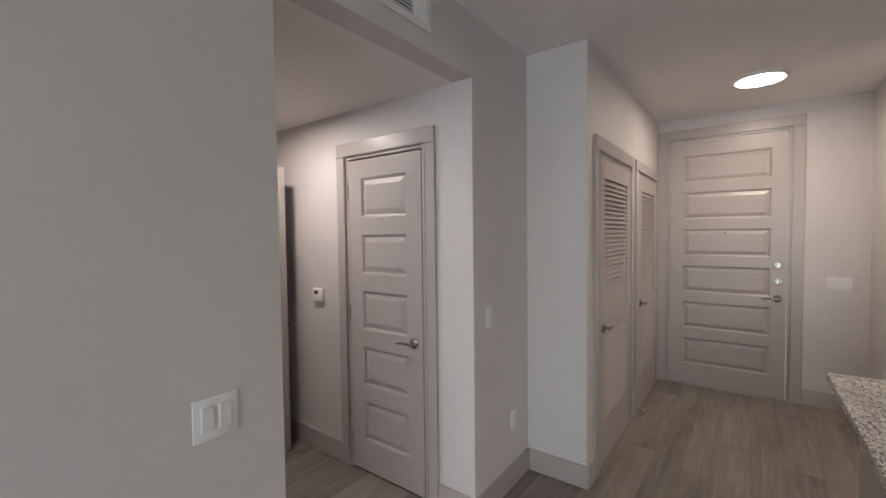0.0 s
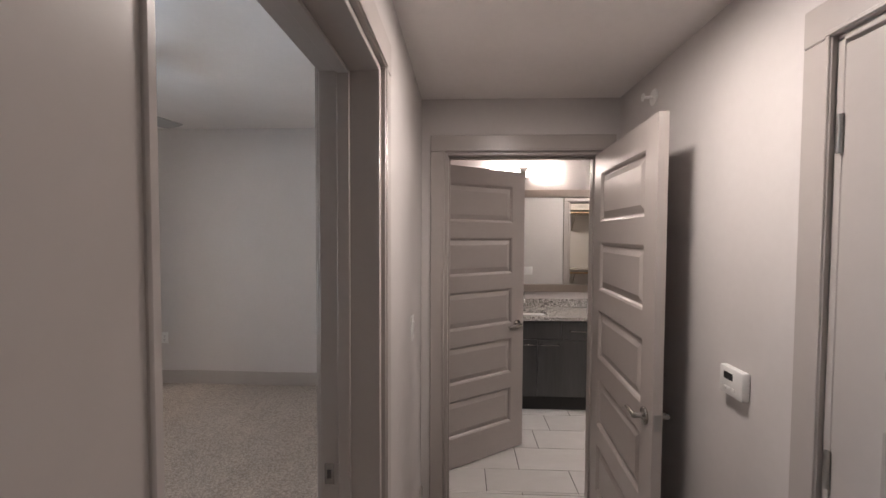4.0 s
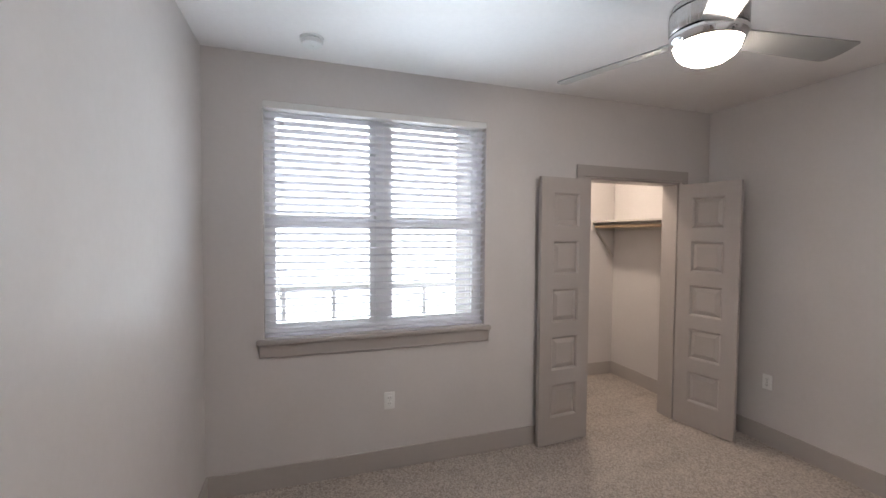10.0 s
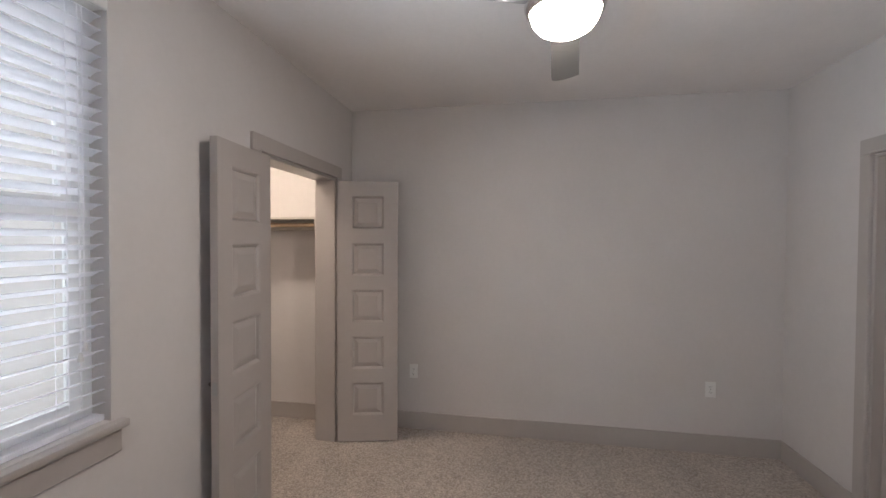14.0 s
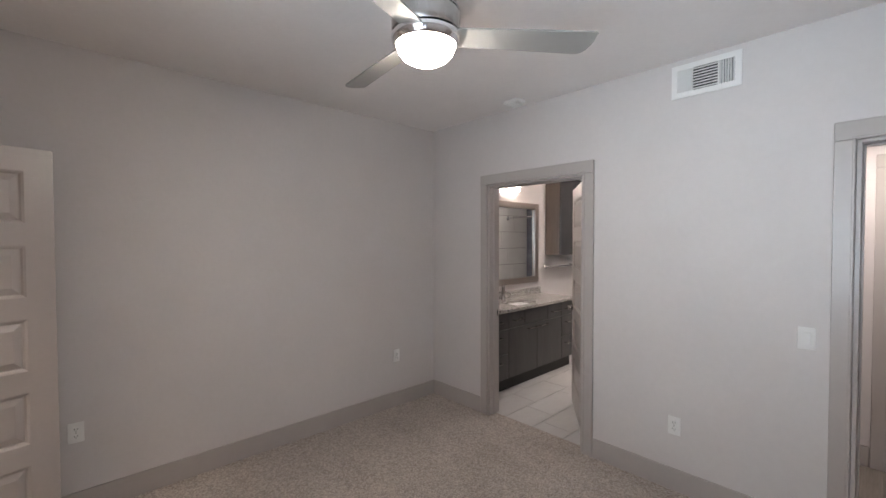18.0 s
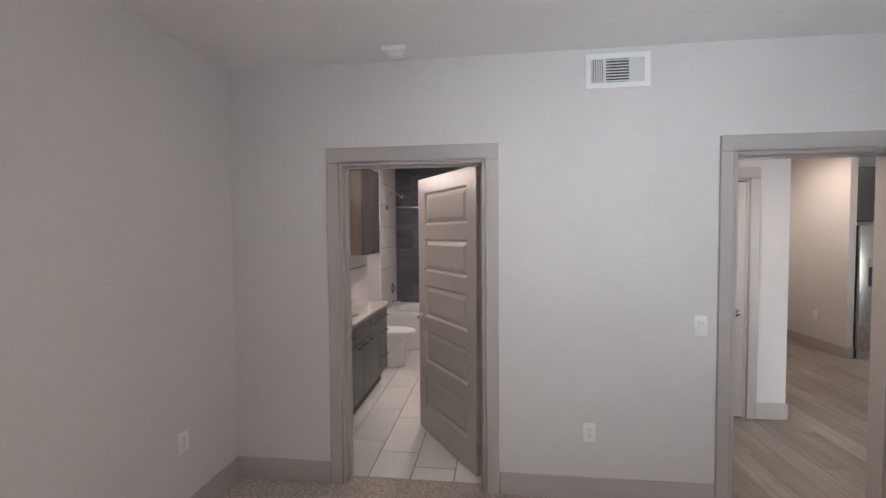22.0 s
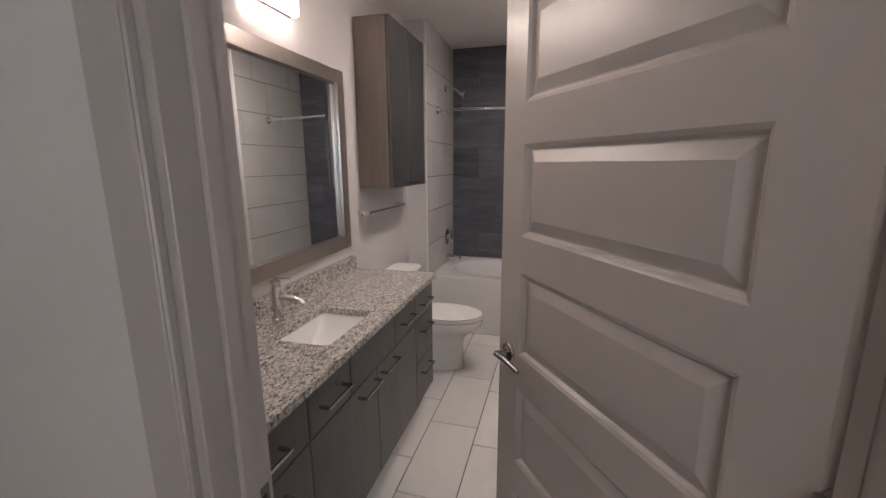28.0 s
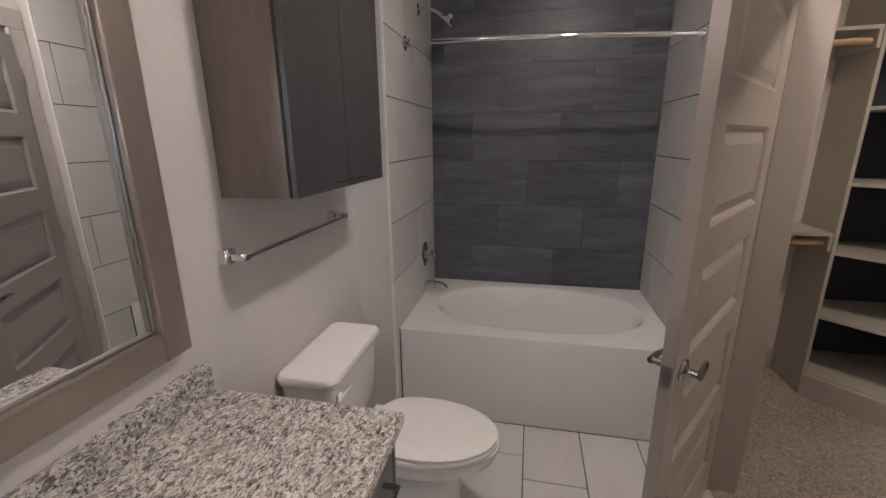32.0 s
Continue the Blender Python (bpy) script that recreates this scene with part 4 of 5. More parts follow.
def blind_fill(x, z, turn, lift, sx, sy, watts, spread):
    """An added lamp on the room side of the blind; turn: degrees west of north, lift: degrees up."""
    a, b = radians(turn), radians(lift)
    eye = Vector((x, SY + 0.10, z))
    window_light("window_fill", look(eye, eye + Vector((-math.sin(a) * math.cos(b), math.cos(a) * math.cos(b), math.sin(b)))), sx, sy, watts, DAY, spread)


blind_fill(xm, 1.15, 0, 50, 1.4, 0.07, 3.9, 110)
blind_fill(xm - 0.25, 1.68, 16, 4, 0.5, 1.4, 2.4, 120)
blind_fill(xm - 0.05, 1.68, 4, 8, 0.6, 1.4, 1.6, 80)
# daylight from the living room's own windows
window_light("living_daylight", look((1.2, -4.42, 1.3), (1.2, 0, 1.2)), 4.0, 2.1, 50, (0.86, 0.92, 1.0))


# ---- bathroom: vanity ----
VT, VF, V0, V1 = 0.866, -4.644, BS + 0.004, 2.56          # top height, counter's front, ends
van = thing("vanity_cabinet", "charcoal laminate bathroom vanity with drawers and doors", "vanity")
FR = VF - 0.022
part("carcass", box(B(), BWX, V0, 0.14, FR - 0.02, V1 - 0.033, VT - 0.20), CAB, van, smooth=False)
part("end_panel", box(box(B(), BWX, V1 - 0.033, 0.14, FR, V1 - 0.015, VT - 0.031, 0.001), BWX, V1 - 0.033, 0.0, FR - 0.075, V1 - 0.015, 0.1395, 0.001), CAB, van)
# black sheet added behind the fronts, as the shade in their gaps
part("gap_shade", box(B(), FR - 0.0195, V0 + 0.002, 0.148, FR - 0.0185, V1 - 0.036, VT - 0.04), BLACK, van, smooth=False)
part("toe_kick", box(B(), BWX, V0, 0.0, FR - 0.075, V1 - 0.03, 0.14), BLACK, van, smooth=False)


def bar_pull(parent, y, z, length, x, upright=False):
    """A flat bar pull on two posts, standing out to +x."""
    h = part("handle", box(B(), x + 0.034, y - length / 2, z - 0.0045, x + 0.043, y + length / 2, z + 0.0045, 0.0015), NICKEL, parent, "brushed nickel bar pull")
    for s in (-1, 1):
        part("post", box(B(), x, y + s * (length / 2 - 0.005) - 0.005, z - 0.0045, x + 0.0338, y + s * (length / 2 - 0.005) + 0.005, z + 0.0045), NICKEL, h, smooth=False)


def front(kind, y0, y1, z0, z1, pull=None):
    ob = part(kind, box(B(), FR - 0.018, y0 + 0.003, z0 + 0.003, FR, y1 - 0.003, z1 - 0.003, 0.0015), CAB, van)
    if pull:
        bar_pull(ob, *pull, FR)


ztop, zmid, zbot = VT - 0.038, 0.66, 0.145
for a, b in ((V0, 1.208), (2.229, V1 - 0.034)):
    for c, d in ((zmid, ztop), (0.405, zmid), (zbot, 0.405)):
        front("drawer_front", a, b, c, d, ((a + b) / 2, d - 0.075 if d < ztop else (c + d) / 2, 0.16))
front("drawer_front", 1.208, 1.485, zmid, ztop, (1.3465, (zmid + ztop) / 2, 0.16))
front("false_front", 1.485, 1.930, zmid, ztop)
front("drawer_front", 1.930, 2.229, zmid, ztop, (2.08, (zmid + ztop) / 2, 0.16))
front("cabinet_door", 1.208, 1.716, zbot, zmid, (1.61, zmid - 0.04, 0.16))
front("cabinet_door", 1.716, 2.229, zbot, zmid, (1.825, zmid - 0.04, 0.16))

# counter with a cut-out for the basin
SX0, SX1, SY0, SY1 = -4.992, -4.733, 1.456, 1.834
top = thing("vanity_countertop", "polished grey and white speckled granite vanity top", "countertop")
bm = B()
R = 0.03


def rounded(x0, y0, x1, y1, r, z, seg=5):
    out = []
    for cx, cy, a0 in ((x1 - r, y1 - r, 0), (x0 + r, y1 - r, 90), (x0 + r, y0 + r, 180), (x1 - r, y0 + r, 270)):
        for k in range(seg + 1):
            a = radians(a0 + 90 * k / seg)
            out.append(Vector((cx + r * math.cos(a), cy + r * math.sin(a), z)))
    return out


def slab_with_hole(bm, outer, hole, z0, z1, r):
    """A slab with a rounded cut-out: four edge fields joined to the hole's rim."""
    for z in (z1, z0):
        ho = rounded(*hole, r, z)
        n = len(ho) // 4
        hv = [bm.verts.new(v) for v in ho]
        oc = [bm.verts.new((outer[2], outer[3], z)), bm.verts.new((outer[0], outer[3], z)), bm.verts.new((outer[0], outer[1], z)), bm.verts.new((outer[2], outer[1], z))]
        for q in range(4):
            ring = hv[q * n:(q + 1) * n]
            for k in range(n - 1):
                bm.faces.new((oc[q], ring[k + 1], ring[k]))
            nxt = hv[((q + 1) * n) % len(hv)]
            bm.faces.new((oc[q], oc[(q + 1) % 4], nxt, ring[-1]))
        if z == z1:
            upper = (hv, oc)
    for (a, b) in ((upper[0], hv), (upper[1], oc)):
        for k in range(len(a)):
            j = (k + 1) % len(a)
            bm.faces.new((a[k], a[j], b[j], b[k]))
    bmesh.ops.recalc_face_normals(bm, faces=bm.faces)
    return bm


slab_with_hole(bm, (BWX, V0 - 0.002, VF, V1), (SX0, SY0, SX1, SY1), VT - 0.03, VT, R)
part("slab", bm, GRANITE, top, smooth=False)
part("backsplash", box(B(), BWX, V0 - 0.002, VT, BWX + 0.04, V1 - 0.012, VT + 0.082, 0.002), GRANITE, top, "granite backsplash strip")

sink = thing("bathroom_sink", "white rectangular undermount porcelain basin", "sink")
loops = [rounded(SX0 - 0.012, SY0 - 0.012, SX1 + 0.012, SY1 + 0.012, R, VT - 0.031), rounded(SX0 + 0.002, SY0 + 0.002, SX1 - 0.002, SY1 - 0.002, R, VT - 0.034),
         rounded(SX0 + 0.014, SY0 + 0.014, SX1 - 0.014, SY1 - 0.035, 0.035, VT - 0.075), rounded(SX0 + 0.030, SY0 + 0.035, SX1 - 0.030, SY1 - 0.115, 0.045, VT - 0.125),
         rounded(SX0 + 0.075, SY0 + 0.075, SX1 - 0.075, SY1 - 0.195, 0.04, VT - 0.143)]
part("basin", loft(B(), loops, False, True), PORCELAIN, sink)
part("drain", lathe(B(), [(0.024, 0.0), (0.025, 0.003), (0.018, 0.004), (0.015, 0.001), (0.012, 0.006), (0, 0.007)], 24, pose((SX0 + SX1) / 2, (SY0 + SY1) / 2 - 0.06, VT - 0.143)), CHROME, sink, "chrome drain with pop-up plug")

tap = thing("bathroom_faucet", "chrome single-lever faucet behind the basin", "faucet", pose(-5.09, 1.648, VT))
part("body", lathe(B(), [(0, 0), (0.029, 0), (0.029, 0.004), (0.022, 0.007), (0.0205, 0.012), (0.0195, 0.135), (0.0205, 0.138), (0.0205, 0.165), (0.019, 0.172), (0, 0.173)], 28), CHROME, tap)
part("spout", tube(B(), [(0.0, 0, 0.098), (0.05, 0, 0.100), (0.09, 0, 0.099), (0.115, 0, 0.093), (0.130, 0, 0.078)], [0.0125, 0.0125, 0.0125, 0.0125, 0.0125], 14), CHROME, tap)
part("lever", tube(B(), [(0.0, 0, 0.172), (0.0, 0, 0.183), (0.012, 0, 0.187), (0.075, 0, 0.187)], [0.0075, 0.0065, 0.0055, 0.0045], 10), CHROME, tap)

# ---- mirror, light, cabinet, towel bar ----
MY0, MY1, MZ0, MZ1 = 0.93, 2.510, 1.017, 2.047
mir = thing("bathroom_mirror", "wide mirror in a flat pewter-brown wooden frame", "mirror", pose(BWX, 0, 0))
MW = 0.074
for nm, b in (("frame_side", (MY0, MZ0, MY0 + MW, MZ1)), ("frame_side", (MY1 - MW, MZ0, MY1, MZ1)), ("frame_rail", (MY0 + MW, MZ0, MY1 - MW, MZ0 + MW)), ("frame_rail", (MY0 + MW, MZ1 - MW, MY1 - MW, MZ1))):
    part(nm, box(B(), 0.0, b[0], b[1], 0.030, b[2], b[3], 0.003), PEWTER, mir)
for b in ((MY0 + MW, MZ0 + MW, MY0 + MW + 0.005, MZ1 - MW), (MY1 - MW - 0.005, MZ0 + MW, MY1 - MW, MZ1 - MW), (MY0 + MW + 0.005, MZ0 + MW, MY1 - MW - 0.005, MZ0 + MW + 0.005), (MY0 + MW + 0.005, MZ1 - MW - 0.005, MY1 - MW - 0.005, MZ1 - MW)):
    part("inner_bead", box(B(), 0.004, b[0], b[1], 0.013, b[2], b[3], 0.002), HINGE, mir)
part("mirror_glass", box(B(), 0.001, MY0 + MW + 0.001, MZ0 + MW + 0.001, 0.004, MY1 - MW - 0.001, MZ1 - MW - 0.001), MIRROR, mir, "mirror glass", smooth=False)

lamp = thing("vanity_light", "chrome wall light with two lit opal glass bars", "wall light", pose(BWX + 0.02, 1.65, 2.215))
part("back_plate", box(B(), -0.02, -0.09, -0.055, 0.018, 0.09, 0.045, 0.004), CHROME, lamp)
part("arm", box(B(), 0.018, -0.30, -0.062, 0.075, 0.30, -0.050, 0.002), CHROME, lamp)
part("arm", box(B(), 0.014, -0.03, -0.05, 0.05, 0.03, 0.03, 0.004), CHROME, lamp)
for s in (-1, 1):
    part("opal_bar", box(B(), 0.022, s * 0.19 - 0.145, -0.048, 0.092, s * 0.19 + 0.145, 0.032, 0.008, 2), BAR, lamp, "lit opal glass bar")

wc = thing("wall_cabinet", "grey-brown wall cabinet with two charcoal doors", "cabinet", pose(BWX, 2.72, 0))
CW, CZ0, CZ1, CD = 0.672, 1.368, 2.407, 0.237
part("body", box(B(), 0, 0, CZ0, CD - 0.024, CW, CZ1), CABSIDE, wc, "grey-brown laminate carcass", smooth=False)
# inset black sheet stands for the shade between carcass and doors
part("gap_shade", box(B(), CD - 0.024, 0.003, CZ0 + 0.003, CD - 0.017, CW - 0.003, CZ1 - 0.003), BLACK, wc, smooth=False)
for y0, y1, hy in ((0.0, CW / 2, CW / 2 - 0.06), (CW / 2, CW, CW / 2 + 0.06)):
    d = part("cabinet_door", box(B(), CD - 0.017, y0 + 0.003, CZ0, CD, y1 - 0.003, CZ1, 0.0015), CAB, wc, "charcoal laminate door")
    h = part("handle", box(B(), CD + 0.014, hy - 0.05, CZ0 + 0.02, CD + 0.02, hy + 0.05, CZ0 + 0.028, 0.001), NICKEL, d, "thin nickel edge pull")
    for s in (-0.045, 0.045):
        part("post", box(B(), CD, hy + s - 0.004, CZ0 + 0.021, CD + 0.016, hy + s + 0.004, CZ0 + 0.027), NICKEL, h, smooth=False)

bar = thing("towel_bar", "chrome towel bar on the wall under the cabinet", "towel bar", pose(BWX + 0.02, 2.69, 1.205))
for y in (0.0, 0.65):
    part("bracket", box(box(B(), -0.02, y - 0.022, -0.022, 0.012, y + 0.022, 0.022, 0.004), 0.012, y - 0.011, -0.011, 0.062, y + 0.011, 0.011, 0.003), CHROME, bar)
part("bar", box(B(), 0.045, 0.011, -0.007, 0.059, 0.639, 0.007, 0.002), CHROME, bar)

# ---- toilet ----
wcx, wcy = BWX - 0.008, 3.055
toilet = thing("toilet", "white two-piece porcelain toilet with its lid down", "toilet", pose(wcx, wcy, 0))


def egg(cx, length, width, z, seg=40, back=0.42):
    """A toilet bowl's outline: rounder at the front (+x), flatter at the back."""
    out = []
    for k in range(seg):
        a = 2 * math.pi * k / seg
        c, s = math.cos(a), math.sin(a)
        rx = length * (1 - back) if c > 0 else length * back
        p = 2.0 if c > 0 else 2.8
        out.append(Vector((cx + rx * math.copysign(abs(c) ** (2 / p), c), width / 2 * math.copysign(abs(s) ** (2 / p), s), z)))
    return out


part("bowl", loft(B(), [egg(0.40, 0.42, 0.235, 0.0), egg(0.40, 0.42, 0.23, 0.02), egg(0.41, 0.385, 0.20, 0.07), egg(0.415, 0.38, 0.195, 0.17), egg(0.42, 0.385, 0.20, 0.235), egg(0.435, 0.41, 0.24, 0.272), egg(0.46, 0.46, 0.305, 0.308), egg(0.48, 0.505, 0.35, 0.345), egg(0.485, 0.52, 0.362, 0.375), egg(0.485, 0.52, 0.362, 0.393), egg(0.485, 0.50, 0.34, 0.396)]), PORCELAIN, toilet)
part("seat", loft(B(), [egg(0.49, 0.49, 0.352, 0.397), egg(0.49, 0.505, 0.366, 0.401), egg(0.49, 0.505, 0.366, 0.411), egg(0.49, 0.495, 0.356, 0.415)]), PLASTIC, toilet, "white plastic seat")
part("lid", loft(B(), [egg(0.49, 0.485, 0.346, 0.4165), egg(0.49, 0.50, 0.362, 0.420), egg(0.49, 0.50, 0.362, 0.430), egg(0.49, 0.47, 0.335, 0.437), egg(0.485, 0.36, 0.25, 0.441)]), PLASTIC, toilet, "closed white lid")
for s in (-0.075, 0.075):
    part("hinge_cap", box(B(), 0.255, s - 0.022, 0.396, 0.295, s + 0.022, 0.432, 0.006, 2), PLASTIC, toilet)
part("tank", loft(B(), [rounded(0.035, -0.185, 0.195, 0.195, 0.035, 0.38), rounded(0.025, -0.20, 0.21, 0.21, 0.035, 0.43), rounded(0.02, -0.215, 0.225, 0.23, 0.035, 0.69)]), PORCELAIN, toilet)
part("tank_lid", loft(B(), [rounded(0.014, -0.221, 0.236, 0.238, 0.035, 0.692), rounded(0.010, -0.226, 0.242, 0.243, 0.038, 0.70), rounded(0.010, -0.226, 0.242, 0.243, 0.038, 0.718), rounded(0.018, -0.218, 0.234, 0.235, 0.036, 0.729), rounded(0.05, -0.2, 0.2, 0.2, 0.03, 0.732)]), PORCELAIN, toilet)
part("flush_lever", box(box(B(), 0.224, -0.185, 0.625, 0.236, -0.155, 0.655, 0.003), 0.234, -0.20, 0.632, 0.246, -0.09, 0.650, 0.005), PORCELAIN, toilet, "white flush lever")
part("floor_bolt_cap", lathe(B(), [(0.014, 0.0), (0.012, 0.012), (0, 0.016)], 14, pose(0.36, -0.125, 0)), PLASTIC, toilet)

# ---- tub ----
tub = thing("bathtub", "white alcove bathtub with an oval basin", "bathtub")
tcx, tcy = (TUBW + TUBE) / 2 + 0.02, (TUBF + TUBB) / 2 + 0.005
bm = B()
loops = []
for rx, ry, z, p in ((0.61, 0.335, TUBZ, 2.3), (0.602, 0.327, TUBZ - 0.008, 2.3), (0.585, 0.312, TUBZ - 0.03, 2.3), (0.555, 0.287, TUBZ - 0.16, 2.4), (0.51, 0.25, TUBZ - 0.30, 2.5), (0.45, 0.205, TUBZ - 0.36, 2.6), (0.28, 0.13, TUBZ - 0.375, 2.4)):
    loops.append(oval(tcx, tcy, rx, ry, z, p, 48))
# deck round the oval: the rim's loop joined to a rectangle with as many points
rect = []
hx, hy_ = (TUBE - TUBW) / 2 - 0.002, (TUBB - TUBF) / 2 - 0.001
mx, my = (TUBW + TUBE) / 2, (TUBF + TUBB) / 2
for v in loops[0]:
    dx, dy = v.x - tcx, v.y - tcy
    k = min(hx / max(abs(dx), 1e-6), hy_ / max(abs(dy), 1e-6))
    rect.append(Vector((mx + dx * k, my + dy * k, TUBZ)))
corners = [Vector((mx + a * hx, my + b * hy_, TUBZ)) for a in (-1, 1) for b in (-1, 1)]
for c in corners:
    near = min(range(len(rect)), key=lambda i: (rect[i] - c).length)
    rect[near] = c
rim = [v + Vector((0, 0, 0.004)) for v in oval(tcx, tcy, 0.625, 0.35, TUBZ, 2.3, 48)]
loft(bm, [rect, rim] + loops, False, True)
part("basin", bm, ACRYLIC, tub)
part("apron", box(B(), TUBW + 0.002, TUBF, 0.0, TUBE - 0.002, TUBF + 0.03, TUBZ - 0.0005, 0.008, 3), ACRYLIC, tub, "plain white apron")
part("overflow", lathe(B(), [(0.032, 0), (0.032, 0.008), (0.026, 0.013), (0, 0.013)], 24, pose(TUBW + 0.145, tcy, TUBZ - 0.075, 0, 78)), CHROME, tub, "chrome overflow plate")

sh = thing("tub_faucet", "chrome shower valve and tub spout on the tiled wall", "faucet", pose(TUBW, 4.27, 0))
part("valve_plate", lathe(B(), [(0, 0), (0.082, 0), (0.082, 0.004), (0.07, 0.010), (0.03, 0.014), (0.028, 0.05), (0.02, 0.056), (0, 0.056)], 32, pose(0, 0, 0.785, 0, 90)), CHROME, sh)
part("valve_lever", tube(B(), [(0.05, 0, 0.785), (0.062, 0.004, 0.782), (0.07, 0.03, 0.77), (0.072, 0.075, 0.755)], [0.009, 0.008, 0.007, 0.005], 10), CHROME, sh)
part("spout", tube(B(), [(0.0, 0, 0.575), (0.06, 0, 0.575), (0.11, 0, 0.572), (0.135, 0, 0.562), (0.14, 0, 0.548)], [0.026, 0.024, 0.022, 0.02, 0.018], 16), CHROME, sh)
shower = thing("shower_fixture", "chrome shower head on a bent arm", "shower", pose(TUBW, 4.22, 2.228))
part("flange", lathe(B(), [(0.032, 0), (0.03, 0.006), (0.012, 0.010), (0, 0.010)], 24, pose(0, 0, 0, 0, 90)), CHROME, shower)
part("arm", tube(B(), [(0, 0, 0), (0.05, 0, 0.004), (0.10, 0, -0.012), (0.15, 0, -0.045)], 0.0085, 12), CHROME, shower)
part("head", lathe(B(), [(0, 0.05), (0.014, 0.048), (0.016, 0.03), (0.05, 0.008), (0.055, 0.004), (0.055, -0.004), (0, -0.006)], 28, pose(0.165, 0, -0.075, 0, 42)), CHROME, shower)
rod = thing("shower_rod", "curved chrome shower curtain rod across the tub", "curtain rod")
ry_, rz_ = 3.94, 1.998
part("rod", tube(B(), [(TUBW + (TUBE - TUBW) * k / 16, ry_ - 0.05 * math.sin(math.pi * k / 16), rz_ - 0.002 * k) for k in range(17)], 0.0125, 12), CHROME, rod)
for x, s in ((TUBW, 1), (TUBE, -1)):
    part("rod_flange", lathe(B(), [(0.036, 0), (0.036, 0.006), (0.022, 0.014), (0.02, 0.03), (0, 0.03)], 24, pose(x, ry_, rz_ - (0 if s > 0 else 0.032), 0, 90 * s)), CHROME, rod)

# ---- bedroom closet shelf ----
def shelf_unit(name, label, m, length, z, depth=0.32, two=False):
    """A closet shelf with a hanging rod under it; runs along local x, the wall at local y = 0, out to -y."""
    ob = thing(name, label, "closet shelf", m)
    part("shelf_board", box(B(), 0, -depth, z, length, 0, z + 0.019, 0.002), SHELFPAINT, ob)
    part("cleat", box(B(), 0, -0.018, z - 0.085, length, 0, z, 0.002), SHELFPAINT, ob)
    part("hanging_rod", cyl(B(), (0.004, -depth + 0.045, z - 0.045), (length - 0.004, -depth + 0.045, z - 0.045), 0.0165, seg=16), RODWOOD, ob, "round wooden hanging rod")
    for x in (0.0, length - 0.018):
        part("end_cleat", box(B(), x, -depth, z - 0.085, x + 0.018, -0.018, z, 0.002), SHELFPAINT, ob)
    for x in ([length * 0.5] if length > 1.2 else []):
        part("bracket", box(B(), x - 0.012, -0.02, z - 0.36, x + 0.012, -0.002, z - 0.085), SHELFPAINT, ob)
        part("bracket_arm", tube(B(), [(x, -0.012, z - 0.35), (x, -depth + 0.05, z - 0.065)], 0.011, 8), SHELFPAINT, ob)
    return ob


shelf_unit("closet_shelf", "painted closet shelf with a wooden hanging rod", pose(WX, -3.81, 0, 0, 0, 90), 0.98, 1.745)
part("bracket_arm", tube(B(), [(0.012, -0.03, 1.36), (0.012, -0.28, 1.68)], 0.014, 8), SHELFPAINT, bpy.data.objects["closet_shelf"])

# ---- walk-in closet ----
for z in (0.985, 2.02):
    shelf_unit("closet_shelf", "painted closet shelf with a wooden hanging rod", pose(CX + 0.005, WKN, 0), 0.70, z, 0.31)
    shelf_unit("closet_shelf", "painted closet shelf with a wooden hanging rod", pose(-1.97, WKN - 0.76, 0, 0, 0, -90), 1.70, z, 0.31)
tower = thing("corner_shelf_tower", "painted diagonal corner shelf tower with empty shelves", "shelf", pose(-1.97, WKN, 0))
TT = 2.45
part("side_panel", box(B(), -0.74, -0.31, 0, -0.72, 0, TT, 0.002), SHELFPAINT, tower)
part("side_panel", box(B(), -0.31, -0.74, 0, 0, -0.72, TT, 0.002), SHELFPAINT, tower)
for z0, z1, nm in ((0.0, 0.14, "plinth"), (0.14, 0.158, "shelf"), (0.50, 0.518, "shelf"), (0.88, 0.898, "shelf"), (1.26, 1.278, "shelf"), (1.645, 1.663, "shelf"), (2.03, 2.048, "shelf"), (2.42, 2.438, "shelf")):
    o = 0.0 if nm == "plinth" else 0.004
    pts = [(-0.72, -0.001), (-0.72, -0.305), (-0.305, -0.72), (-0.001, -0.72), (-0.001, -0.001)]
    if nm == "plinth":
        pts = [(-0.735, -0.001), (-0.735, -0.315), (-0.315, -0.735), (-0.001, -0.735), (-0.001, -0.001)]
    part(nm, loft(B(), [[Vector((x, y, z0)) for x, y in pts], [Vector((x, y, z1)) for x, y in pts]]), TRIM if nm == "plinth" else SHELFPAINT, tower, smooth=False)
# the recesses' shade is put into the back panel's colour
part("back_panel", box(box(B(), -0.718, -0.012, 0.16, -0.012, -0.004, 2.42), -0.012, -0.718, 0.16, -0.004, -0.004, 2.42), SHELFSHADE, tower, "back panel, coloured dark for the shade in the recess", smooth=False)

# ---- kitchen ----
isl = thing("kitchen_island", "taupe painted kitchen island with baseboard", "kitchen island")
part("body", box(B(), 0.515, 0.35, 0.0, 1.20, 2.47, 0.885, 0.003), TRIM, isl)
part("baseboard", box(B(), 0.50, 0.335, 0.0, 1.215, 2.485, 0.14, 0.003), TRIM, isl)
it = thing("island_countertop", "speckled granite island worktop", "countertop")
part("slab", box(B(), 0.418, 0.28, 0.888, 1.36, 2.56, 0.92, 0.003), GRANITE, it)
fridge = thing("refrigerator", "stainless side-by-side refrigerator with water dispenser", "refrigerator", pose(1.03, 3.80, 0))
part("body", box(B(), 0.0, 0.06, 0.05, 0.91, 0.80, 1.675, 0.004), DARKPL, fridge, "dark grey cabinet body")
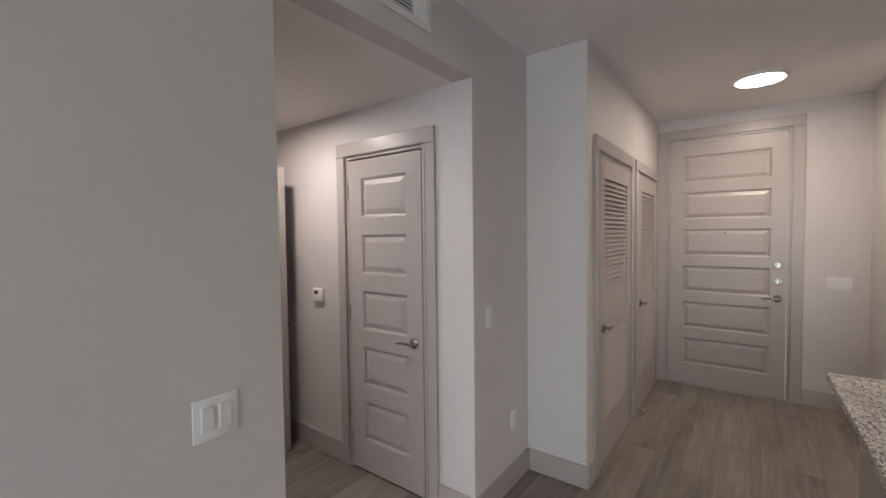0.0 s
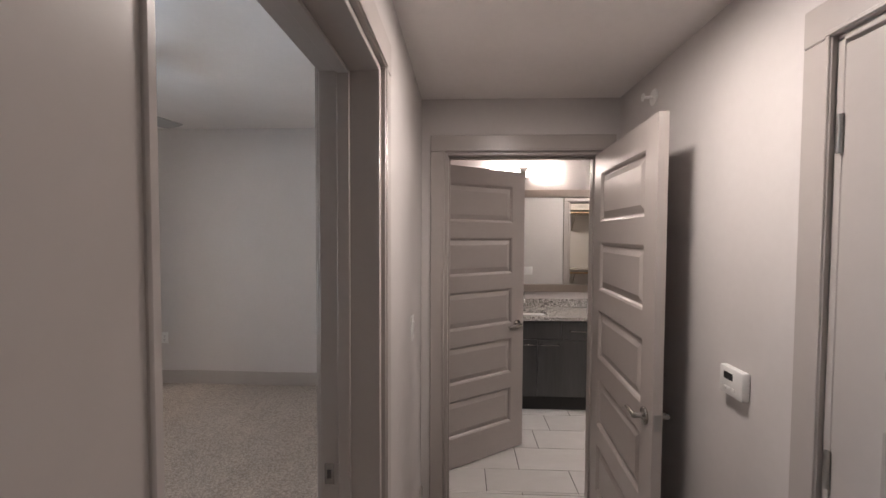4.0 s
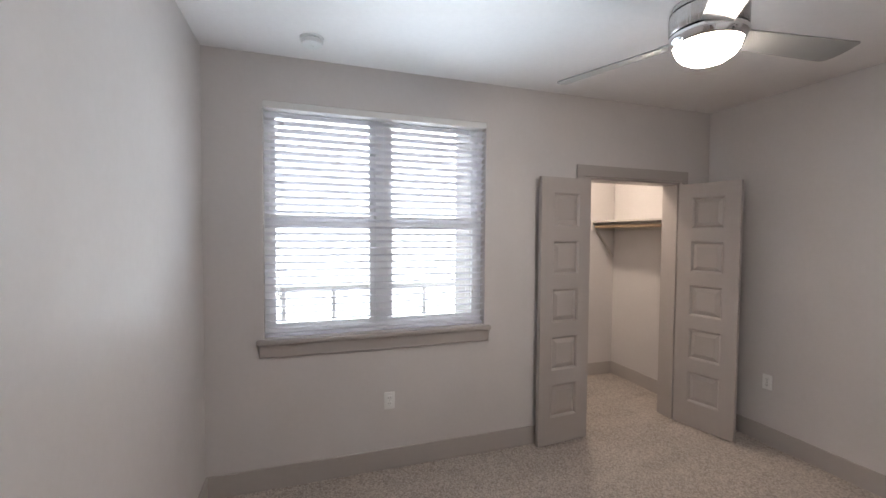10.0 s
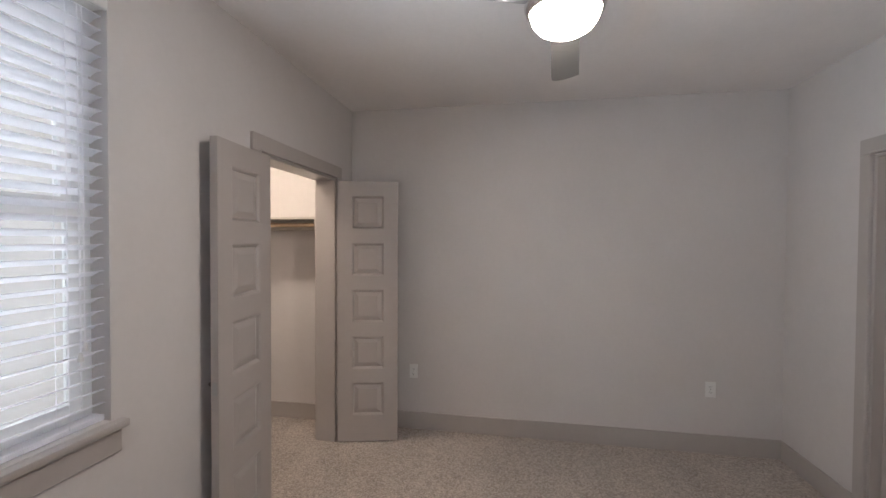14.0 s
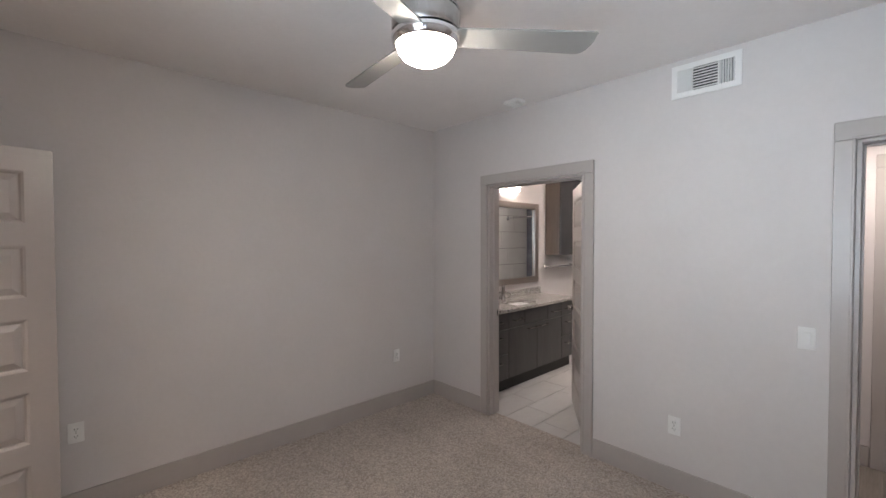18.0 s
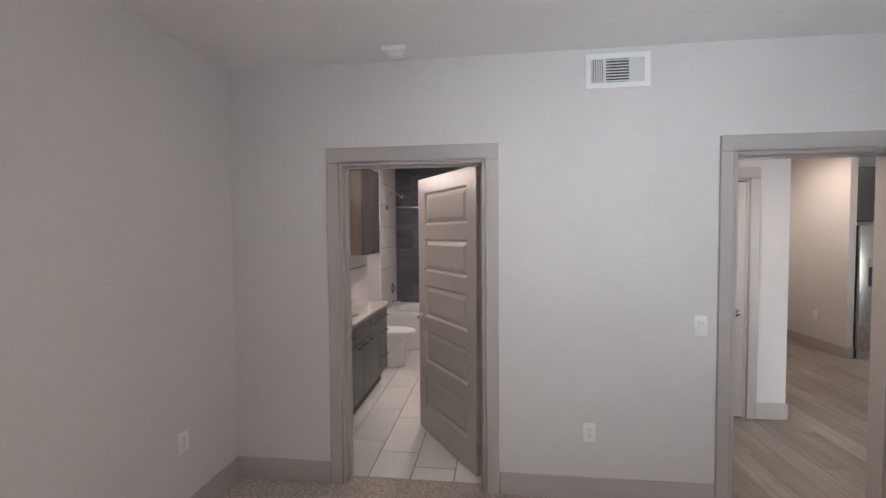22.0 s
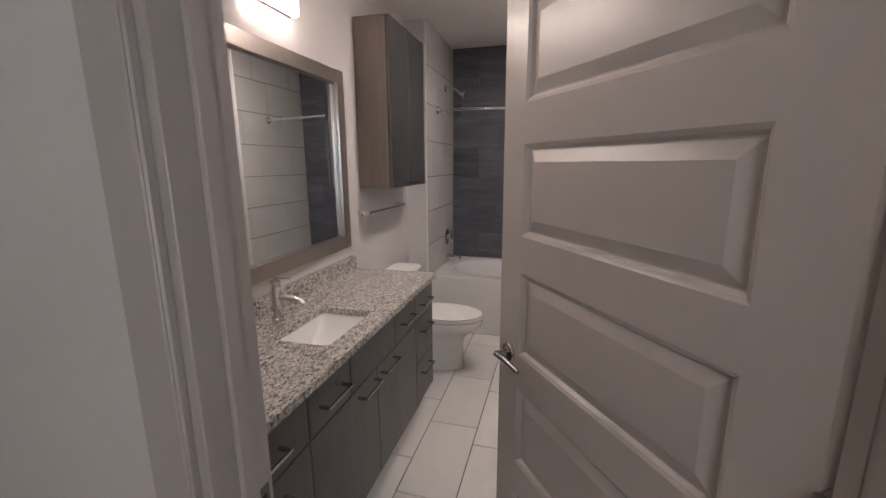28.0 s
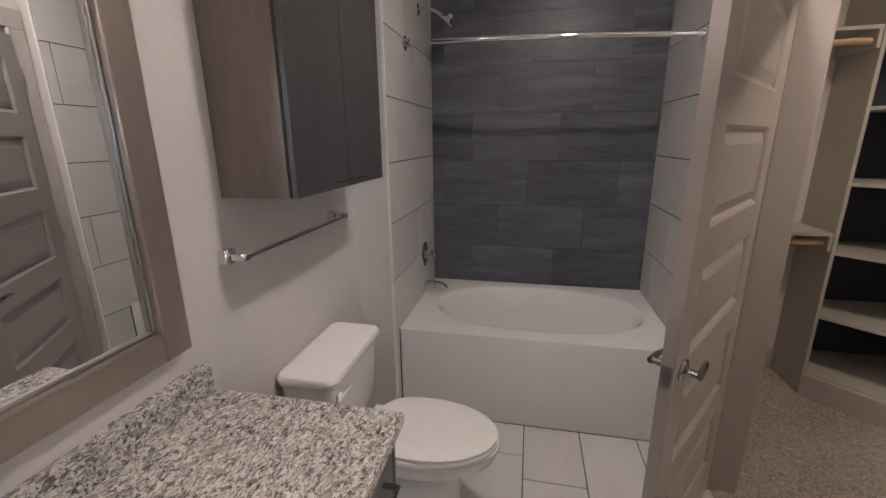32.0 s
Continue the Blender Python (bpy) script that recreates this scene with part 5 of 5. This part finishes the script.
for a, b, hx_ in ((0.003, 0.398, 0.358), (0.404, 0.907, 0.444)):
    d = part("door", box(B(), a, 0.0, 0.10, b, 0.058, 1.68, 0.008, 2), STEEL, fridge, "brushed stainless door")
    part("handle", tube(B(), [(hx_, 0.0, 0.62), (hx_, -0.05, 0.66), (hx_, -0.062, 1.05), (hx_, -0.05, 1.42), (hx_, 0.0, 1.46)], 0.014, 12), STEEL, d, "curved bar handle")
part("dispenser", box(B(), 0.10, -0.004, 0.92, 0.30, 0.02, 1.27, 0.004), DARKPL, fridge, "black water dispenser")
part("dispenser_panel", box(B(), 0.10, -0.006, 1.16, 0.30, -0.003, 1.27), STEEL, fridge)
part("grille", box(B(), 0.01, 0.02, 0.0, 0.89, 0.10, 0.095, 0.003), HINGE, fridge)


def kitchen_cabinet(name, x0, y0, z0, x1, y1, z1, face, doors):
    ob = thing(name, "charcoal laminate kitchen cabinet", "cabinet", None, "kitchen cabinets")
    part("body", box(B(), x0, y0, z0, x1, y1, z1), CAB, ob, smooth=False)
    for k in range(doors):
        if face == "y":
            a, b = x0 + (x1 - x0) * k / doors, x0 + (x1 - x0) * (k + 1) / doors
            d = part("cabinet_door", box(B(), a + 0.003, y0 - 0.019, z0 + 0.002, b - 0.003, y0 - 0.001, z1 - 0.002, 0.002), CAB, ob)
            hz = z0 + 0.035 if z0 > 1 else z1 - 0.05
            part("handle", box(B(), (a + b) / 2 - 0.07, y0 - 0.045, hz - 0.005, (a + b) / 2 + 0.07, y0 - 0.036, hz + 0.005), NICKEL, d)
        else:
            a, b = y0 + (y1 - y0) * k / doors, y0 + (y1 - y0) * (k + 1) / doors
            d = part("cabinet_door", box(B(), x0 - 0.019, a + 0.003, z0 + 0.002, x0 - 0.001, b - 0.003, z1 - 0.002, 0.002), CAB, ob)
            hz = z0 + 0.035 if z0 > 1 else z1 - 0.05
            part("handle", box(B(), x0 - 0.045, (a + b) / 2 - 0.07, hz - 0.005, x0 - 0.036, (a + b) / 2 + 0.07, hz + 0.005), NICKEL, d)


kitchen_cabinet("upper_cabinet", 1.29, 4.22, 1.735, 2.28, ENY, 2.45, "y", 2)
kitchen_cabinet("upper_cabinet", 2.29, 4.56, 1.33, 3.0, ENY, 2.45, "y", 1)
kitchen_cabinet("upper_cabinet", 3.02, 2.5, 1.33, 3.35, ENY - 0.34, 2.45, "x", 3)
kitchen_cabinet("base_cabinet", 2.13, 4.29, 0.0, 2.72, ENY, 0.885, "y", 1)
kitchen_cabinet("base_cabinet", 2.75, 2.5, 0.0, 3.35, ENY, 0.885, "x", 3)
ct = thing("kitchen_countertop", "dark-edged granite kitchen worktop", "countertop")
part("slab", box(box(B(), 2.11, 4.25, 0.888, 2.71, ENY, 0.92, 0.003), 2.712, 2.45, 0.888, 3.35, ENY, 0.92, 0.003), GRANITE, ct)
bs = thing("backsplash", "white kitchen backsplash lit from under the cabinets", "backsplash")
part("panel", box(box(B(), 2.11, ENY - 0.012, 0.922, 3.34, ENY - 0.002, 1.328), 3.338, 2.5, 0.922, 3.348, ENY - 0.014, 1.328), BACKSPLASH, bs, smooth=False)
ul = thing("under_cabinet_light", "lit strip light under the kitchen cabinets", "light")
part("strip", box(box(B(), 2.2, 4.66, 1.318, 2.95, 4.70, 1.329), 3.14, 2.6, 1.318, 3.18, 4.5, 1.329), STRIP, ul, smooth=False)
pend = thing("pendant_lamp", "black metal cone pendant lamp over the island", "pendant lamp", pose(0.85, 2.45, 0))
part("cord", cyl(B(), (0, 0, 2.20), (0, 0, CEIL), 0.003, seg=8), BLACK, pend)
part("canopy", lathe(B(), [(0.05, CEIL), (0.05, CEIL - 0.02), (0, CEIL - 0.022)], 20), BLACK, pend)
part("shade", lathe(B(), [(0.010, 2.22), (0.014, 2.17), (0.022, 2.13), (0.17, 1.79), (0.167, 1.79), (0.020, 2.125)], 36), BLACK, pend, "black cone shade")
part("bulb", lathe(B(), [(0, 1.92), (0.035, 1.91), (0.04, 1.87), (0.025, 1.835), (0, 1.83)], 16), DISC_WIDE, pend)

# ---- tiles and planks, piece by piece ----
def pieces(name, parent_ob, spots, sx, sy, sz, material, bevel=0.0015):
    """Alike pieces: one shared mesh for whole ones, cut ones get their own. spots: x0, y0, z0, x1, y1, z1."""
    cache = {}
    for s in spots:
        d = tuple(round(s[k + 3] - s[k], 4) for k in range(3))
        if min(d) < 0.004:
            continue
        if d not in cache:
            cache[d] = to_mesh(name, box(B(), -d[0] / 2, -d[1] / 2, -d[2] / 2, d[0] / 2, d[1] / 2, d[2] / 2, bevel), material, False)
        shared(name, cache[d], parent_ob, pose(*[(s[k] + s[k + 3]) / 2 for k in range(3)]))


J = 0.0026
bathfloor = tagged(part("floor_bath", box(box(B(), BWX, HS - 0.15, -0.02, BX + 0.01, TUBF + 0.05, -0.006), BX + 0.01, HS, -0.02, BXH + 0.012, HN, -0.006), GROUT_L, smooth=False), "off-white porcelain floor tiles with dark grout", "floor", kind="structure")
spots = []
TW, TL = 0.2875, 0.565
for c in range(-4, 4):
    x0 = -4.334 + c * TW
    off = {0: 3.318, 1: 3.134, 2: 2.900}[c % 3]
    for r in range(-6, 4):
        y0 = off + r * TL
        a, b, c_, d = max(x0 + J, BWX), max(y0 + J, NY + 0.088), min(x0 + TW - J, BX + 0.01), min(y0 + TL - J, TUBF)
        if c_ - a > 0.01 and d - b > 0.01:
            # tiles by the doorways end at the walls
            if b < BS and (c_ < BAO[0] or a > BAO[1]):
                b = BS
            if d - b > 0.01:
                spots.append((a, b, -0.012, c_, d, 0.0))
pieces("tile", bathfloor, spots, 0, 0, 0, FLOORTILE)
spots = [(BXH + 0.002 + J, HBO[0] + 0.014, -0.012, HX - 0.03, HBO[1] - 0.014, 0.0), (BX + 0.012 + J, BS, -0.012, BXH - J, 1.42, 0.0), (BX + 0.012 + J, 1.42 + 2 * J, -0.012, BXH - J, HN, 0.0)]
pieces("tile", bathfloor, spots, 0, 0, 0, FLOORTILE)

# dark wall behind the tub
dark = tagged(part("wall_tile_dark", box(B(), TUBW, TUBB + 0.004, TUBZ, TUBE, TUBB + 0.0118, BCEIL), GROUT_L, smooth=False), "charcoal streaked stone-look wall tiles behind the tub", "wall tile", kind="structure")
spots = []
rows_ = ((TUBZ, 0.790, -4.749), (0.790, 1.082, -4.565), (1.082, 1.378, -4.94), (1.378, 1.680, -4.749), (1.680, 1.975, -4.565), (1.975, 2.270, -4.37), (2.270, BCEIL, -4.75))
for za, zb, x in rows_:
    for k in range(-3, 5):
        a, b = max(x + k * 0.565, TUBW), min(x + (k + 1) * 0.565, TUBE)
        if b - a > 0.01:
            spots.append((a + 0.001, TUBB - 0.003, za + 0.001, b - 0.001, TUBB + 0.007, zb - 0.001))
pieces("tile", dark, spots, 0, 0, 0, DARKTILE, 0.001)
for wx_, s, y0_ in ((TUBW, -1, TWS), (TUBE, 1, TES)):
    w = tagged(part("wall_tile_white", box(B(), min(wx_ + s * 0.003, wx_ + s * 0.0118), y0_, 0.0, max(wx_ + s * 0.003, wx_ + s * 0.0118), TUBB + 0.002, BCEIL), GROUT_L, smooth=False), "white large-format wall tiles with dark grout", "wall tile", kind="structure")
    spots = []
    for r, (za, zb) in enumerate(((0.0, 0.212), (0.212, 0.512), (0.512, 0.812), (0.812, 1.112), (1.112, 1.412), (1.412, 1.716), (1.716, 2.020), (2.020, 2.322), (2.322, BCEIL))):
        y = {0: 4.14, 1: 3.95, 2: 4.33}[r % 3]
        for k in range(-3, 3):
            a, b = max(y + k * 0.565, y0_ + 0.002), min(y + (k + 1) * 0.565, TUBB - 0.003 if za > TUBZ - 0.05 else TUBF)
            if b - a > 0.01:
                x0_ = wx_ if s > 0 else wx_ - 0.008
                spots.append((x0_, a + J, za + J, x0_ + 0.008, b - J, zb - J))
    pieces("tile", w, spots, 0, 0, 0, WALLTILE, 0.001)
    part("edge_trim", box(B(), min(wx_ - s * 0.001, wx_ + s * 0.011), y0_ - 0.005, 0.0, max(wx_ - s * 0.001, wx_ + s * 0.011), y0_, BCEIL), PLASTIC, w, smooth=False)

# vinyl planks through hall, entry, living room
plankfloor = tagged(part("floor_planks", box(B(), HX - 0.03, HS - 0.08, -0.02, 5.2, ENY, -0.0075), GROUT_L, smooth=False), "grey-brown vinyl plank floor", "floor", kind="structure")
spots, far = [], []
PW, PL = 0.182, 1.22
for c in range(-20, 34):
    x0 = c * PW - 0.02
    if x0 > 4.4 or x0 + PW < HX - 0.03:
        continue
    shift = (c * 0.437) % 1.0 * PL
    for r in range(-5, 6):
        y0 = r * PL + shift
        a, b, c_, d = max(x0, HX - 0.028), max(y0, -4.5), min(x0 + PW, 5.2), min(y0 + PL, ENY)
        if c_ <= LX:
            b, d = max(b, HS if not (a > BDO[0] - 0.1 and c_ < BDO[1] + 0.1) else NY + 0.09), min(d, HN)
        elif a < LX:
            b = max(b, HS)
            d = min(d, HN if c_ < LX + 0.02 else COLY)
        if c_ < LVX - 0.05 and c_ > LX:
            d = min(d, COLY)
        if d - b > 0.02 and c_ - a > 0.01:
            spots.append((a + 0.0005, b + 0.0005, -0.0075, c_ - 0.0005, d - 0.0005, 0.0))
pieces("plank", plankfloor, spots, 0, 0, 0, PLANK, 0.0008)
